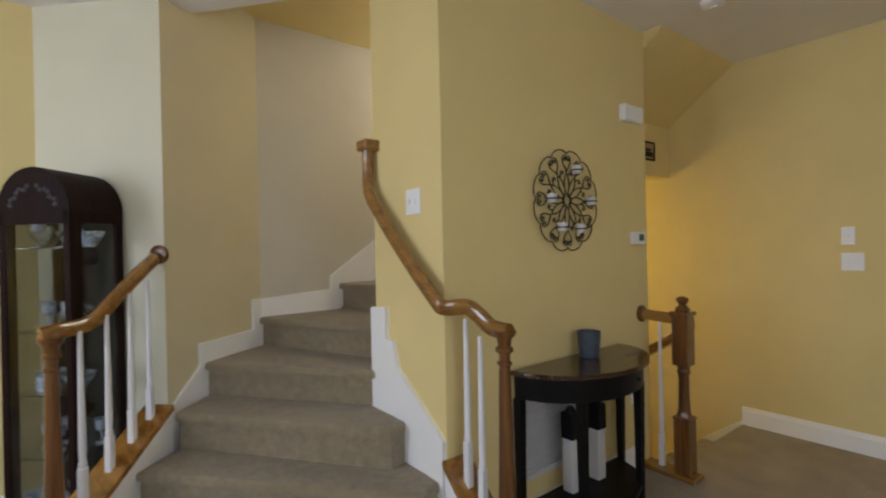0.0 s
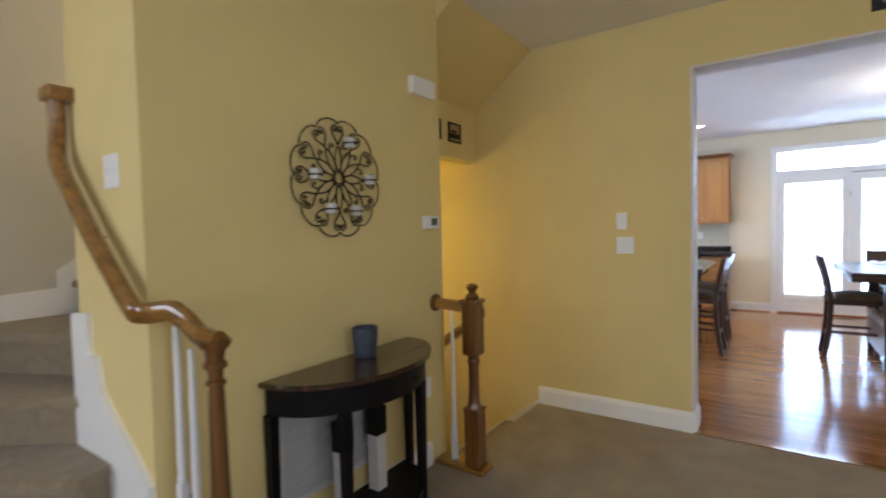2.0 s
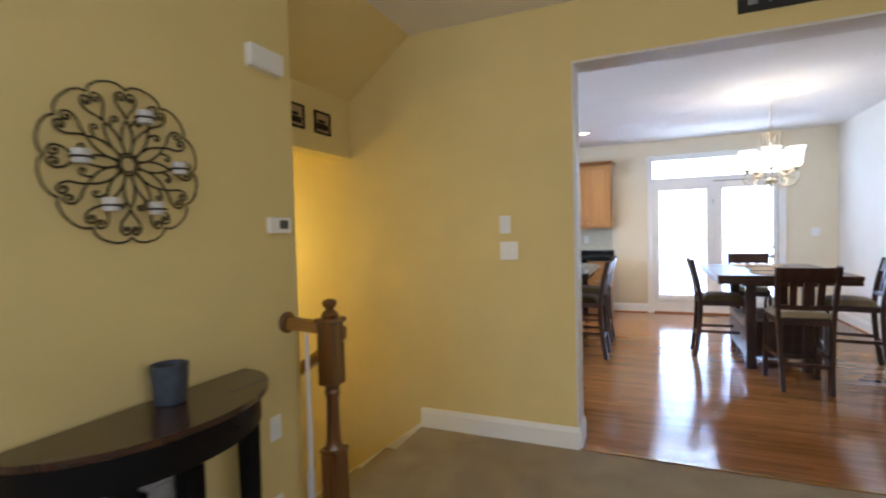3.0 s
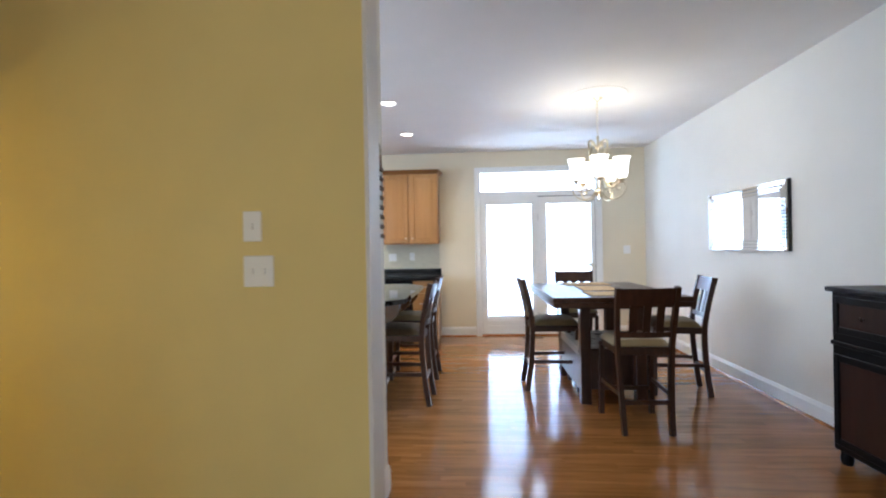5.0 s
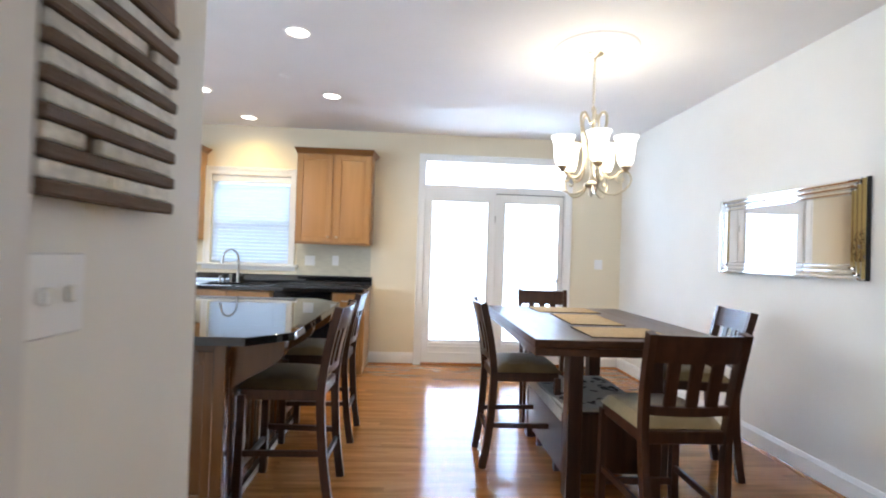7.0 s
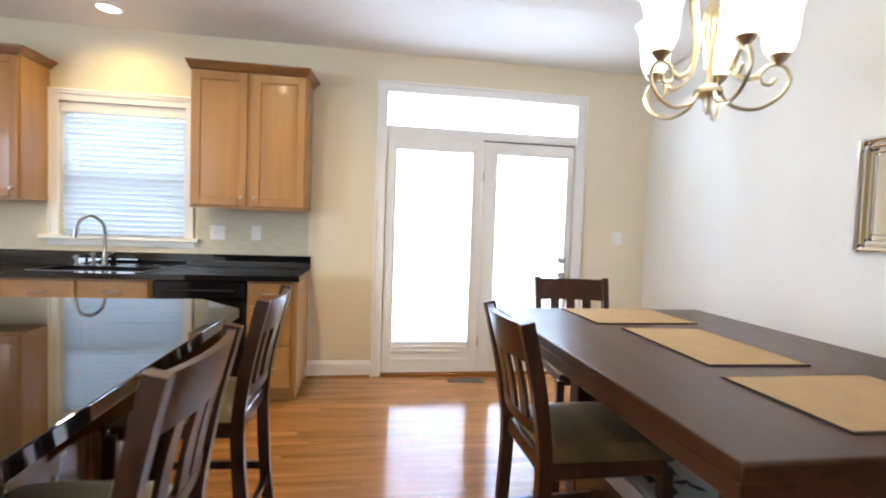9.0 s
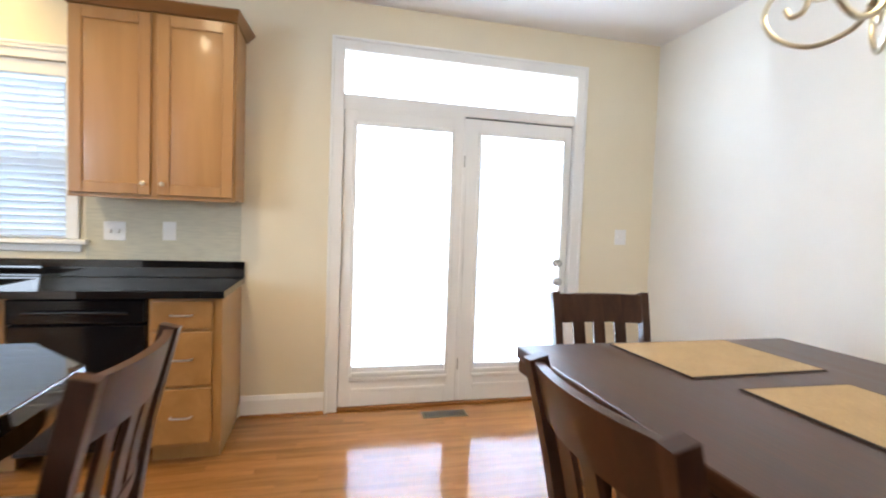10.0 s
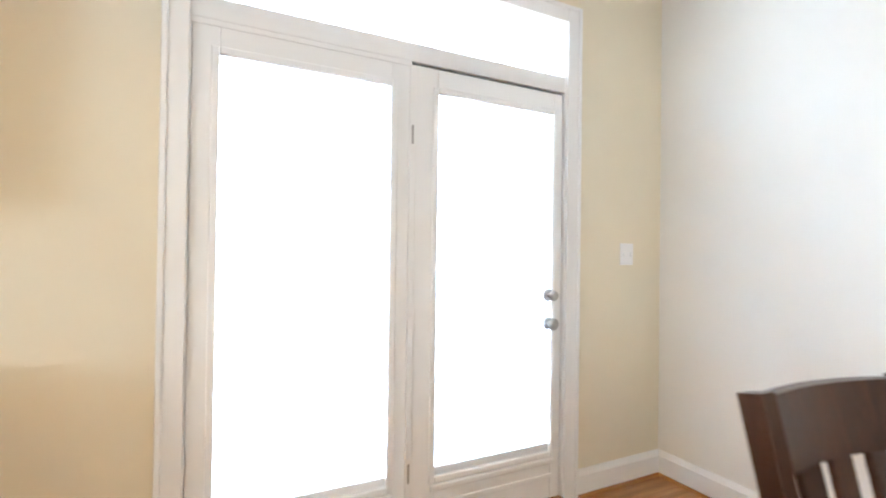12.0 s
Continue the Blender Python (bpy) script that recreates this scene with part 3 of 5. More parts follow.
def turned_newel(h):
    b = B()
    k = 0.034
    box(b, (-k, -k, 0), (k, k, 0.20), 0.004)
    lathe(b, [(0.030, 0.20), (0.034, 0.215), (0.034, 0.23), (0.024, 0.245), (0.033, 0.29), (0.035, 0.33), (0.030, 0.50), (0.023, h - 0.16), (0.021, h - 0.135), (0.029, h - 0.13), (0.029, h - 0.12), (0.021, h - 0.115), (0.023, h - 0.085), (0.034, h - 0.08), (0.034, h - 0.066), (0.025, h - 0.058), (0.030, h - 0.03), (0.046, h - 0.012), (0.048, h)], seg=16)
    return b


# railing on the diagonal side of the stair
rail = thing("stair_railing", "golden oak stair railing with white balusters ending at the pale wall", "railing")
b = B()
sweep(b, smooth_path([(-0.095, 2.70, 1.075), (-0.05, 2.725, 1.083), (0.04, 2.81, 1.088), (0.10, 2.87, 1.12), (0.16, 2.93, 1.185), (0.25, 3.02, 1.275), (0.345, 3.115, 1.365)], 5), RAIL)
part("handrail", b, OAKY, rail)
b = B()
lathe(b, [(0.05, -0.010), (0.05, 0.006), (0.04, 0.012), (0.02, 0.014)], Matrix.Translation((0.372, 3.142, 1.38)) @ Euler((0, radians(90), radians(45)), "XYZ").to_matrix().to_4x4() @ Matrix.Scale(-1, 4, (0, 0, 1)), 20)
part("rosette", b, OAKZ, rail, "round oak wall rosette")
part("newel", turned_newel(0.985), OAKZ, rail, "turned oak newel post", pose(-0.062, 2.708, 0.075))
b = B()
prism(b, [(-0.05 * s2, 0.212), (0.415 * s2, 0.582), (0.415 * s2, 0.610), (-0.05 * s2, 0.240)], 0.005, 0.165, DIAG)
part("shoe_rail", b, OAKY, rail)
for s, h in ((0.03, 0.76), (0.128, 0.73), (0.222, 0.74), (0.307, 0.735)):
    z = 0.245 + (s + 0.05) * 0.796
    part("baluster", baluster_bm(h), BALUSTER, rail, "white painted baluster", pose(s, s + 2.735, z, 0, 0, 45))

# railing and wall rail on the inner side of the stair
rail = thing("stair_railing", "golden oak handrail climbing the yellow wall from a turned newel", "railing")
b = B()
sweep(b, smooth_path([(1.292, 1.51, 1.068), (1.292, 1.56, 1.07), (1.290, 1.61, 1.078), (1.28, 1.66, 1.115), (1.262, 1.705, 1.147), (1.235, 1.75, 1.147), (1.205, 1.79, 1.145), (1.19, 1.83, 1.175), (1.186, 2.06, 1.373), (1.186, 2.25, 1.555), (1.188, 2.35, 1.655), (1.198, 2.39, 1.72), (1.205, 2.40, 1.80), (1.205, 2.40, 1.90)], 5), RAIL, up=Vector((-0.25, -0.35, 1)).normalized())
part("handrail", b, OAKY, rail)
b = B()
box(b, (1.165, 2.355, 1.885), (1.26, 2.445, 1.94), 0.008)
part("end_block", b, OAKY, rail)
b = B()
sweep(b, smooth_path([(1.18, 2.12, 1.43), (1.19, 2.12, 1.385), (1.248, 2.12, 1.375)], 4), round_section(0.006))
part("bracket", b, BRASS, rail, "small metal rail bracket")
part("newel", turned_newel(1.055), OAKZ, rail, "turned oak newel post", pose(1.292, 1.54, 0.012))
b = B()
prism(b, [(1.46, 0.085), (1.85, 0.455), (1.85, 0.483), (1.46, 0.113)], 1.222, 1.37, YZ)
part("shoe_rail", b, OAKY, rail)
for y, h in ((1.762, 0.70), (1.675, 0.72)):
    part("baluster", baluster_bm(h), BALUSTER, rail, "white painted baluster", pose(1.292, y, 0.10 + (y - 1.46) * 0.95))

# short railing with a box newel at the descending stair
rail = thing("box_newel_railing", "oak box newel with a short rail beside the descending stair", "railing")
b = B()
k = 0.047
box(b, (-k, -k, 0.03), (k, k, 0.35), 0.005)
box(b, (-k - 0.004, -k - 0.004, 0.345), (k + 0.004, k + 0.004, 0.365), 0.006)
lathe(b, [(0.045, 0.365), (0.036, 0.39), (0.034, 0.41), (0.031, 0.50), (0.030, 0.60), (0.038, 0.63), (0.032, 0.645), (0.042, 0.665)], seg=20)
box(b, (-k, -k, 0.665), (k, k, 0.965), 0.006)
box(b, (-k - 0.01, -k - 0.01, 0.955), (k + 0.01, k + 0.01, 0.982), 0.008)
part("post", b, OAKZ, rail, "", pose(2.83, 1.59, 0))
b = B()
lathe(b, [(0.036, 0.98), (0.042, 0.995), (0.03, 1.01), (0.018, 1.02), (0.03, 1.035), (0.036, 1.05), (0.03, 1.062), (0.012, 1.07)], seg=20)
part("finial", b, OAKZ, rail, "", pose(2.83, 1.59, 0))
b = B()
sweep(b, [(2.83, 1.63, 0.935), (2.83, 1.835, 0.945)], RAIL)
part("handrail", b, OAKY, rail)
b = B()
lathe(b, [(0.052, 0), (0.052, 0.012), (0.042, 0.02), (0.03, 0.022)], pose(2.83, 1.85, 0.945, 90, 0, 0), 20)
part("rosette", b, OAKZ, rail)
b = B()
sweep(b, [(2.86, 1.61, 0.86), (2.965, 1.72, 0.79), (2.975, 2.0, 0.60), (2.975, 3.6, -0.56)], RAIL)
part("stair_rail", b, OAKY, rail, "oak rail descending along the stair")
b = B()
box(b, (0.047, -0.028, 0.86), (0.10, 0.028, 0.925), 0.008)
part("rail_stub", b, OAKY, rail, "", pose(2.83, 1.59, 0))
b = B()
box(b, (2.765, 1.51, 0.0), (2.895, 1.835, 0.028), 0.006)
part("floor_plate", b, OAKY, rail, "oak plate on the carpet under the newel")
part("baluster", baluster_bm(0.885), BALUSTER, rail, "white painted baluster", pose(2.83, 1.73, 0.028))

# curio cabinet
CARVE = mat("etched_carving", (0.055, 0.05, 0.055), 0.4, 0.3)
curio = thing("curio_cabinet", "dark mahogany arched curio cabinet with glass doors and crystal inside", "cabinet", pose(-0.014, 3.294, 0, 0, 0, -45))
W2, D2, ZS = 0.188, 0.155, 1.60


def arch_pts(w, z0, zs, n=14):
    return [(-w, z0), (-w, zs)] + [(-w * math.cos(math.pi * i / n), zs + w * math.sin(math.pi * i / n) * 1.08) for i in range(1, n)] + [(w, zs), (w, z0)]


b = B()
outer, inner = arch_pts(W2, 0.0, ZS), arch_pts(W2 - 0.022, 0.09, ZS)
# shell: carry the ring between outer and inner arch through the depth
for a, c in ((outer, inner),):
    n = len(a)
    fo = [b.verts.new((x, -D2 + 0.012, z)) for x, z in a]
    ba = [b.verts.new((x, D2, z)) for x, z in a]
    fi = [b.verts.new((x, -D2 + 0.012, z)) for x, z in c]
    bi = [b.verts.new((x, D2, z)) for x, z in c]
    for i in range(n - 1):
        if i in (0, n - 2):
            continue
        b.faces.new((fo[i], fo[i + 1], ba[i + 1], ba[i]))
        b.faces.new((fi[i], bi[i], bi[i + 1], fi[i + 1]))
        b.faces.new((fo[i], fi[i], fi[i + 1], fo[i + 1]))
        b.faces.new((ba[i], ba[i + 1], bi[i + 1], bi[i]))
bmesh.ops.delete(b, geom=[v for v in b.verts if not v.link_faces], context="VERTS")
part("arched_top", b, MAHOG, curio)
b = B()
box(b, (-W2 - 0.012, -D2 - 0.004, 0.0), (W2 + 0.012, D2, 0.10), 0.006)
part("base", b, MAHOG, curio)
for sx in (-1, 1):
    for y0, y1 in ((-D2 + 0.012, -D2 + 0.062), (D2 - 0.045, D2)):
        b = B()
        box(b, (sx * W2 - 0.012 * (1 + sx), y0, 0.10), (sx * W2 + 0.012 * (1 - sx), y1, ZS), 0.003)
        part("side_post", b, MAHOG, curio)
    b = B()
    box(b, (sx * W2 - 0.012 * (1 + sx), -D2 + 0.062, 1.54), (sx * W2 + 0.012 * (1 - sx), D2 - 0.045, ZS), 0.003)
    part("side_rail", b, MAHOG, curio)
    b = B()
    box(b, (sx * (W2 - 0.012) - 0.002, -D2 + 0.062, 0.10), (sx * (W2 - 0.012) + 0.002, D2 - 0.045, 1.54))
    part("side_pane", b, CURIOGLASS, curio).visible_shadow = False
door = thing("door", "", "")
door.parent = curio
b = B()
for x0, x1 in ((-W2, -W2 + 0.036), (W2 - 0.036, W2)):
    box(b, (x0, -D2 - 0.006, 0.10), (x1, -D2 + 0.012, ZS), 0.004)
box(b, (-W2 + 0.036, -D2 - 0.006, 0.10), (W2 - 0.036, -D2 + 0.012, 0.14), 0.004)
part("door_frame", b, MAHOG, door)
b = B()
prism(b, arch_pts(W2, 1.535, ZS), -D2 - 0.006, -D2 + 0.012, Matrix(((1, 0, 0, 0), (0, 0, 1, 0), (0, 1, 0, 0), (0, 0, 0, 1))))
part("arched_panel", b, MAHOG, door)
b = B()
for sx in (-1, 1):
    for i in range(7):
        a = 0.35 + i * 0.17
        r = 0.125 + 0.008 * math.sin(i * 2.2)
        lathe(b, [(0.004, -0.004), (0.012, 0), (0.009, 0.004), (0.003, 0.006)], Matrix.Translation((sx * r * math.cos(a), -D2 - 0.006, ZS - 0.02 + r * math.sin(a) * 1.05)) @ pose(0, 0, 0, 90, 0, 0), 8)
tagged(part("carving", b, CARVE, door, "pale etched scroll ornament"), kind="stuff")
b = B()
box(b, (-W2 + 0.036, -D2 + 0.001, 0.14), (W2 - 0.036, -D2 + 0.005, 1.535))
part("door_pane", b, CURIOGLASS, door).visible_shadow = False
b = B()
box(b, (-W2 + 0.014, D2 - 0.012, 0.10), (W2 - 0.014, D2 - 0.006, ZS))
part("mirror_back", b, SMOKED, curio, "mirrored back panel")
shelf_z = (0.42, 0.72, 1.02, 1.42)
for z in shelf_z:
    b = B()
    box(b, (-W2 + 0.024, -D2 + 0.02, z), (W2 - 0.024, D2 - 0.014, z + 0.006), 0.001)
    part("glass_shelf", b, PANE, curio).visible_shadow = False
rg = random.Random(4)
GOBLETS = ([(0.022, 0), (0.024, 0.004), (0.005, 0.01), (0.004, 0.04), (0.02, 0.055), (0.024, 0.09), (0.021, 0.092), (0.016, 0.06), (0.002, 0.045)],
           [(0.018, 0), (0.02, 0.003), (0.042, 0.035), (0.05, 0.055), (0.046, 0.055), (0.036, 0.035), (0.004, 0.008)],
           [(0.03, 0), (0.034, 0.02), (0.03, 0.05), (0.012, 0.06), (0.014, 0.072), (0.004, 0.082)])
for z in shelf_z + (0.10 - 0.006,):
    for x in (-0.115, -0.065, -0.02, 0.03, 0.08, 0.125):
        b = B()
        lathe(b, GOBLETS[rg.randrange(3)], Matrix.Translation((0, 0, 0)), 14)
        g = part("crystal_dish", b, CRYSTAL if rg.random() < 0.6 else THINGLASS)
        g.matrix_world = pose(-0.014, 3.294, 0, 0, 0, -45) @ pose(x + rg.uniform(-0.015, 0.015), rg.uniform(-0.09, 0.09), z + 0.0065) @ Matrix.Scale(1.4, 4)
        tagged(g, "small cut crystal dish on a glass cabinet shelf", "glassware", "crystal in the curio cabinet")

# wrought iron candle medallion
med = thing("wall_medallion", "round wrought iron scroll medallion holding white votive candles", "wall decor", facing_s(2.07, 1.845, 1.62))
WIRE = round_section(0.0036, 6)


def ring(r, n=28, y=0.02):
    return [(r * math.cos(2 * math.pi * i / n), y, r * math.sin(2 * math.pi * i / n)) for i in range(n)]


UPY = Vector((0, 1, 0))
b = B()
sweep(b, ring(0.026), WIRE, True, UPY)
sweep(b, ring(0.036), WIRE, True, UPY)
part("hub", b, IRON, med)
for i in range(12):
    a = 2 * math.pi * i / 12
    ca, sa = math.cos(a), math.sin(a)

    def pt(r, o, y=0.02):
        return (r * ca - o * sa, y, r * sa + o * ca)

    b = B()
    sweep(b, smooth_path([pt(0.036, 0.008), pt(0.07, 0.018), pt(0.11, 0.016), pt(0.145, 0.0), pt(0.11, -0.016), pt(0.07, -0.018), pt(0.036, -0.008)], 4), WIRE, up=UPY)
    part("petal", b, IRON, med)
    b = B()
    for o in (-1, 1):
        sweep(b, smooth_path([pt(0.150, 0.0), pt(0.17, o * 0.010), pt(0.193, o * 0.028), pt(0.220, o * 0.034), pt(0.237, o * 0.020), pt(0.230, o * 0.005), pt(0.214, o * 0.008), pt(0.212, o * 0.020), pt(0.222, o * 0.021), pt(0.221, o * 0.014)], 4), WIRE, up=UPY)
    part("scroll", b, IRON, med)
    a += math.pi / 12
    ca, sa = math.cos(a), math.sin(a)
    b = B()
    sweep(b, smooth_path([pt(0.238, -0.063), pt(0.255, -0.050), pt(0.267, -0.022), pt(0.268, 0.0), pt(0.267, 0.022), pt(0.255, 0.050), pt(0.238, 0.063)], 4), WIRE, up=UPY)
    part("rim_arc", b, IRON, med)
    b = B()
    sweep(b, smooth_path([pt(0.128, -0.02), pt(0.15, -0.012), pt(0.158, 0.0), pt(0.15, 0.010), pt(0.141, 0.004), pt(0.146, -0.003)], 4), WIRE, up=UPY)
    part("curl", b, IRON, med)
for a in (75, 180, 0, 240, 295):
    x, z = -0.165 * math.cos(radians(a)), 0.165 * math.sin(radians(a))
    b = B()
    lathe(b, [(0.024, -0.018), (0.026, 0.024), (0.022, 0.024), (0.020, -0.01)], Matrix.Translation((x, 0.055, z)), 14)
    part("candle_cup", b, WAX, med, "white votive candle cup")
    b = B()
    sweep(b, ring(0.03, 16, 0), WIRE, True, Vector((0, 1, 0)), Matrix.Translation((x, 0.055, z)) @ pose(0, 0, 0, 90, 0, 0))
    part("cup_ring", b, IRON, med)

# half-moon console table
demi = thing("console_table", "black half-moon console table with a glossy dark cherry top", "table", pose(2.085, 1.835, 0))


def half_oval(w, d, n=22):
    return [(w * math.cos(math.pi + math.pi * i / n), d * math.sin(math.pi + math.pi * i / n)) for i in range(n + 1)]


b = B()
prism(b, half_oval(0.46, 0.365), 0.778, 0.80, bevel=0.008, seg=2)
part("tabletop", b, CHERRYTOP, demi)
b = B()
prism(b, half_oval(0.43, 0.335), 0.665, 0.778)
part("apron", b, BLACKWOOD, demi)
b = B()
prism(b, half_oval(0.41, 0.315), 0.115, 0.14, bevel=0.006)
part("lower_shelf", b, BLACKWOOD, demi)
for x, y in ((-0.425, -0.025), (0.41, -0.035), (-0.245, -0.245), (0.245, -0.245)):
    b = B()
    lathe(b, [(0.02, 0), (0.022, 0.05), (0.03, 0.665)], pose(x, y, 0, 0, 0, 45), 4)
    part("leg", b, BLACKWOOD, demi)
b = B()
lathe(b, [(0.008, -0.008), (0.011, 0), (0.006, 0.008)], pose(0.1, -0.33, 0.72, 90, 0, 0), 12)
part("knob", b, BLACKWOOD, demi)

pot = thing("pot", "small blue-grey glazed pot on the console table", "pot", pose(2.125, 1.745, 0.80))
b = B()
lathe(b, [(0.045, 0), (0.050, 0.005), (0.053, 0.03), (0.058, 0.09), (0.0605, 0.125), (0.0605, 0.134), (0.056, 0.136), (0.053, 0.125), (0.051, 0.09), (0.042, 0.012)], seg=28)
part("body", b, BLUEPOT, pot)
for x, y, h in ((1.985, 1.765, 0.43), (2.20, 1.76, 0.43)):
    v = thing("candle_holder", "white pillar with a dark wooden cap on the lower console shelf", "candle holder", pose(x, y, 0.14), "pillars under the console")
    b = B()
    box(b, (-0.032, -0.032, 0), (0.032, 0.032, h * 0.62), 0.004)
    part("base", b, WAX, v)
    b = B()
    box(b, (-0.037, -0.037, h * 0.62), (0.037, 0.037, h - 0.03), 0.005)
    lathe(b, [(0.03, h - 0.03), (0.016, h)], seg=12)
    part("cap", b, BLACKWOOD, v, "dark wooden cap")

vent = thing("return_air_grille", "white louvred return air grille on the yellow wall", "vent", facing_s(1.99, 1.85, 0.435))
b = B()
for a, c in (((-0.28, 0, -0.2), (0.28, 0.012, -0.175)), ((-0.28, 0, 0.175), (0.28, 0.012, 0.2)), ((-0.28, 0, -0.175), (-0.255, 0.012, 0.175)), ((0.255, 0, -0.175), (0.28, 0.012, 0.175))):
    box(b, a, c, 0.002)
part("grille_frame", b, GRILLE, vent)
b = B()
box(b, (-0.255, 0, -0.175), (0.255, 0.002, 0.175))
part("backing", b, SHADOWGAP, vent)
for i in range(22):
    z = -0.167 + i * 0.016
    b = B()
    box(b, (-0.255, -0.001, -0.0065), (0.255, 0.001, 0.0065))
    part("louvre", b, GRILLE, vent, "", pose(0, 0.007, z, -40, 0, 0))

# small wall fixtures
chime = thing("door_chime", "white plastic door chime box on the yellow wall", "door chime", facing_s(2.728, 1.85, 2.182))
b = B()
box(b, (-0.105, 0, -0.047), (0.105, 0.042, 0.047), 0.008, seg=2)
part("cover", b, WHITE, chime)
b = B()
box(b, (-0.098, 0.0, -0.052), (0.098, 0.036, -0.046))
part("base", b, WHITE, chime)
th = thing("thermostat", "white wall thermostat with a small grey screen", "thermostat", facing_s(2.79, 1.85, 1.42))
b = B()
box(b, (-0.07, 0, -0.038), (0.07, 0.028, 0.038), 0.006, seg=2)
part("body", b, WHITE, th)
b = B()
box(b, (-0.045, 0.028, -0.018), (0.012, 0.0295, 0.024))
part("screen", b, SCREEN, th)
plate("light_switch", pose(1.25, 2.06, 1.60, 0, 0, 90), 0.115, 0.118, "white two-toggle switch plate by the stair", "switch", 2)
plate("light_switch", pose(4.0, 1.062, 1.408, 0, 0, 90), 0.072, 0.115, "white dimmer plate above the switch plate", "switch", 1)
plate("light_switch", pose(4.0, 1.04, 1.238, 0, 0, 90), 0.118, 0.118, "white two-toggle switch plate beside the opening", "switch", 2)
plate("wall_outlet", facing_s(2.73, 1.85, 0.46), 0.072, 0.115, "white wall outlet low on the yellow wall", "outlet", 1, True)
det = thing("smoke_detector", "round white smoke detector on the ceiling", "smoke detector", pose(2.86, 1.40, H, 180, 0, 0))
b = B()
lathe(b, [(0.068, 0), (0.068, 0.012), (0.06, 0.03), (0.045, 0.038), (0.03, 0.04)], seg=28)
part("housing", b, WHITE, det)
b = B()
lathe(b, [(0.02, 0.04), (0.018, 0.045)], seg=16)
part("button", b, WHITE, det)
for x in (3.395, 3.668):
    pic = thing("framed_picture", "small dark-framed picture on the yellow header over the stair", "picture", facing_s(x, 2.23, 2.125), "pair of small pictures")
    b = B()
    for a, c in (((-0.085, 0, -0.075), (0.085, 0.014, -0.062)), ((-0.085, 0, 0.062), (0.085, 0.014, 0.075)), ((-0.085, 0, -0.062), (-0.072, 0.014, 0.062)), ((0.072, 0, -0.062), (0.085, 0.014, 0.062))):
        box(b, a, c, 0.002)
    part("picture_frame", b, BLACKWOOD, pic)
    b = B()
    box(b, (-0.072, 0, -0.062), (0.072, 0.005, 0.062))
    part("print", b, MATSTRAW, pic, "tan printed picture")
    b = B()
    box(b, (-0.06, 0.005, -0.045), (0.06, 0.007, -0.005), 0.002)
    box(b, (-0.03, 0.005, 0.0), (0.045, 0.007, 0.02), 0.002)
    part("print_shape", b, BLACKWOOD, pic, "dark shapes in the print")
SIGNGREY = mat("dull_grey_metal", (0.22, 0.22, 0.23), 0.6, vary=0.3, noise_scale=20)
sign = thing("wall_sign", "black framed panel with pale upright shapes above the opening", "sign", pose(4.0, -0.56, 2.57, 0, 0, 90))
b = B()
box(b, (-0.32, 0, -0.085), (0.32, 0.012, 0.085), 0.002)
part("panel", b, BLACK, sign)
for x0, x1 in ((-0.285, -0.262), (-0.235, -0.225), (-0.18, -0.14), (-0.12, -0.11), (-0.05, -0.015), (0.04, 0.05), (0.09, 0.13), (0.17, 0.18), (0.23, 0.275)):
    b = B()
    box(b, (x0, 0.012, -0.05), (x1, 0.015, 0.065), 0.002)
    part("upright_bar", b, SIGNGREY, sign, "grey upright bar")

# ---- French doors, window, kitchen ----


def casing(bm, y0, y1, z0, z1, w=0.085, sill=False):
    """Flat casing with a raised back band round an opening in the garden wall."""
    x = FX
    for a0, a1, c0, c1 in ((y0 - w, y0, z0, z1 + w), (y1, y1 + w, z0, z1 + w), (y0, y1, z1, z1 + w)):
        box(bm, (x - 0.016, a0, c0), (x, a1, c1), 0.003)
    t = 0.02
    for a0, a1, c0, c1 in ((y0 - w, y0 - w + t, z0, z1 + w), (y1 + w - t, y1 + w, z0, z1 + w), (y0 - w + t, y1 + w - t, z1 + w - t, z1 + w)):
        box(bm, (x - 0.026, a0, c0), (x - 0.0165, a1, c1), 0.003)


fd = thing("door_french", "white French doors with glazed leaves, inner blinds and a transom light", "door", kind="structure")
b = B()
casing(b, -1.57, 0.12, 0, 2.42)
part("casing", b, TRIM, fd, "white moulded door casing")
b = B()
box(b, (FX, DY0, 0.02), (FX + 0.15, -1.566, DZ))
box(b, (FX, 0.116, 0.02), (FX + 0.15, DY1, DZ))
box(b, (FX, -1.566, 2.42), (FX + 0.15, 0.116, DZ))
box(b, (FX + 0.004, -1.566, 2.066), (FX + 0.13, 0.116, 2.145))
box(b, (FX + 0.058, -1.566, 0.02), (FX + 0.12, -1.53, 2.07))
box(b, (FX + 0.058, 0.08, 0.02), (FX + 0.12, 0.116, 2.07))
box(b, (FX + 0.058, -0.75, 0.02), (FX + 0.09, -0.70, 2.07))
box(b, (FX + 0.058, -1.53, 2.04), (FX + 0.12, 0.08, 2.07))
part("door_frame", b, TRIM, fd)
b = B()
box(b, (FX - 0.01, -1.63, 0.0), (FX + 0.14, 0.18, 0.022), 0.004)
part("threshold", b, PLANK, fd, "oak threshold")
b = B()
box(b, (FX + 0.05, -1.566, 2.145), (FX + 0.055, 0.116, 2.42))
part("transom_pane", b, PANE, fd).visible_shadow = False


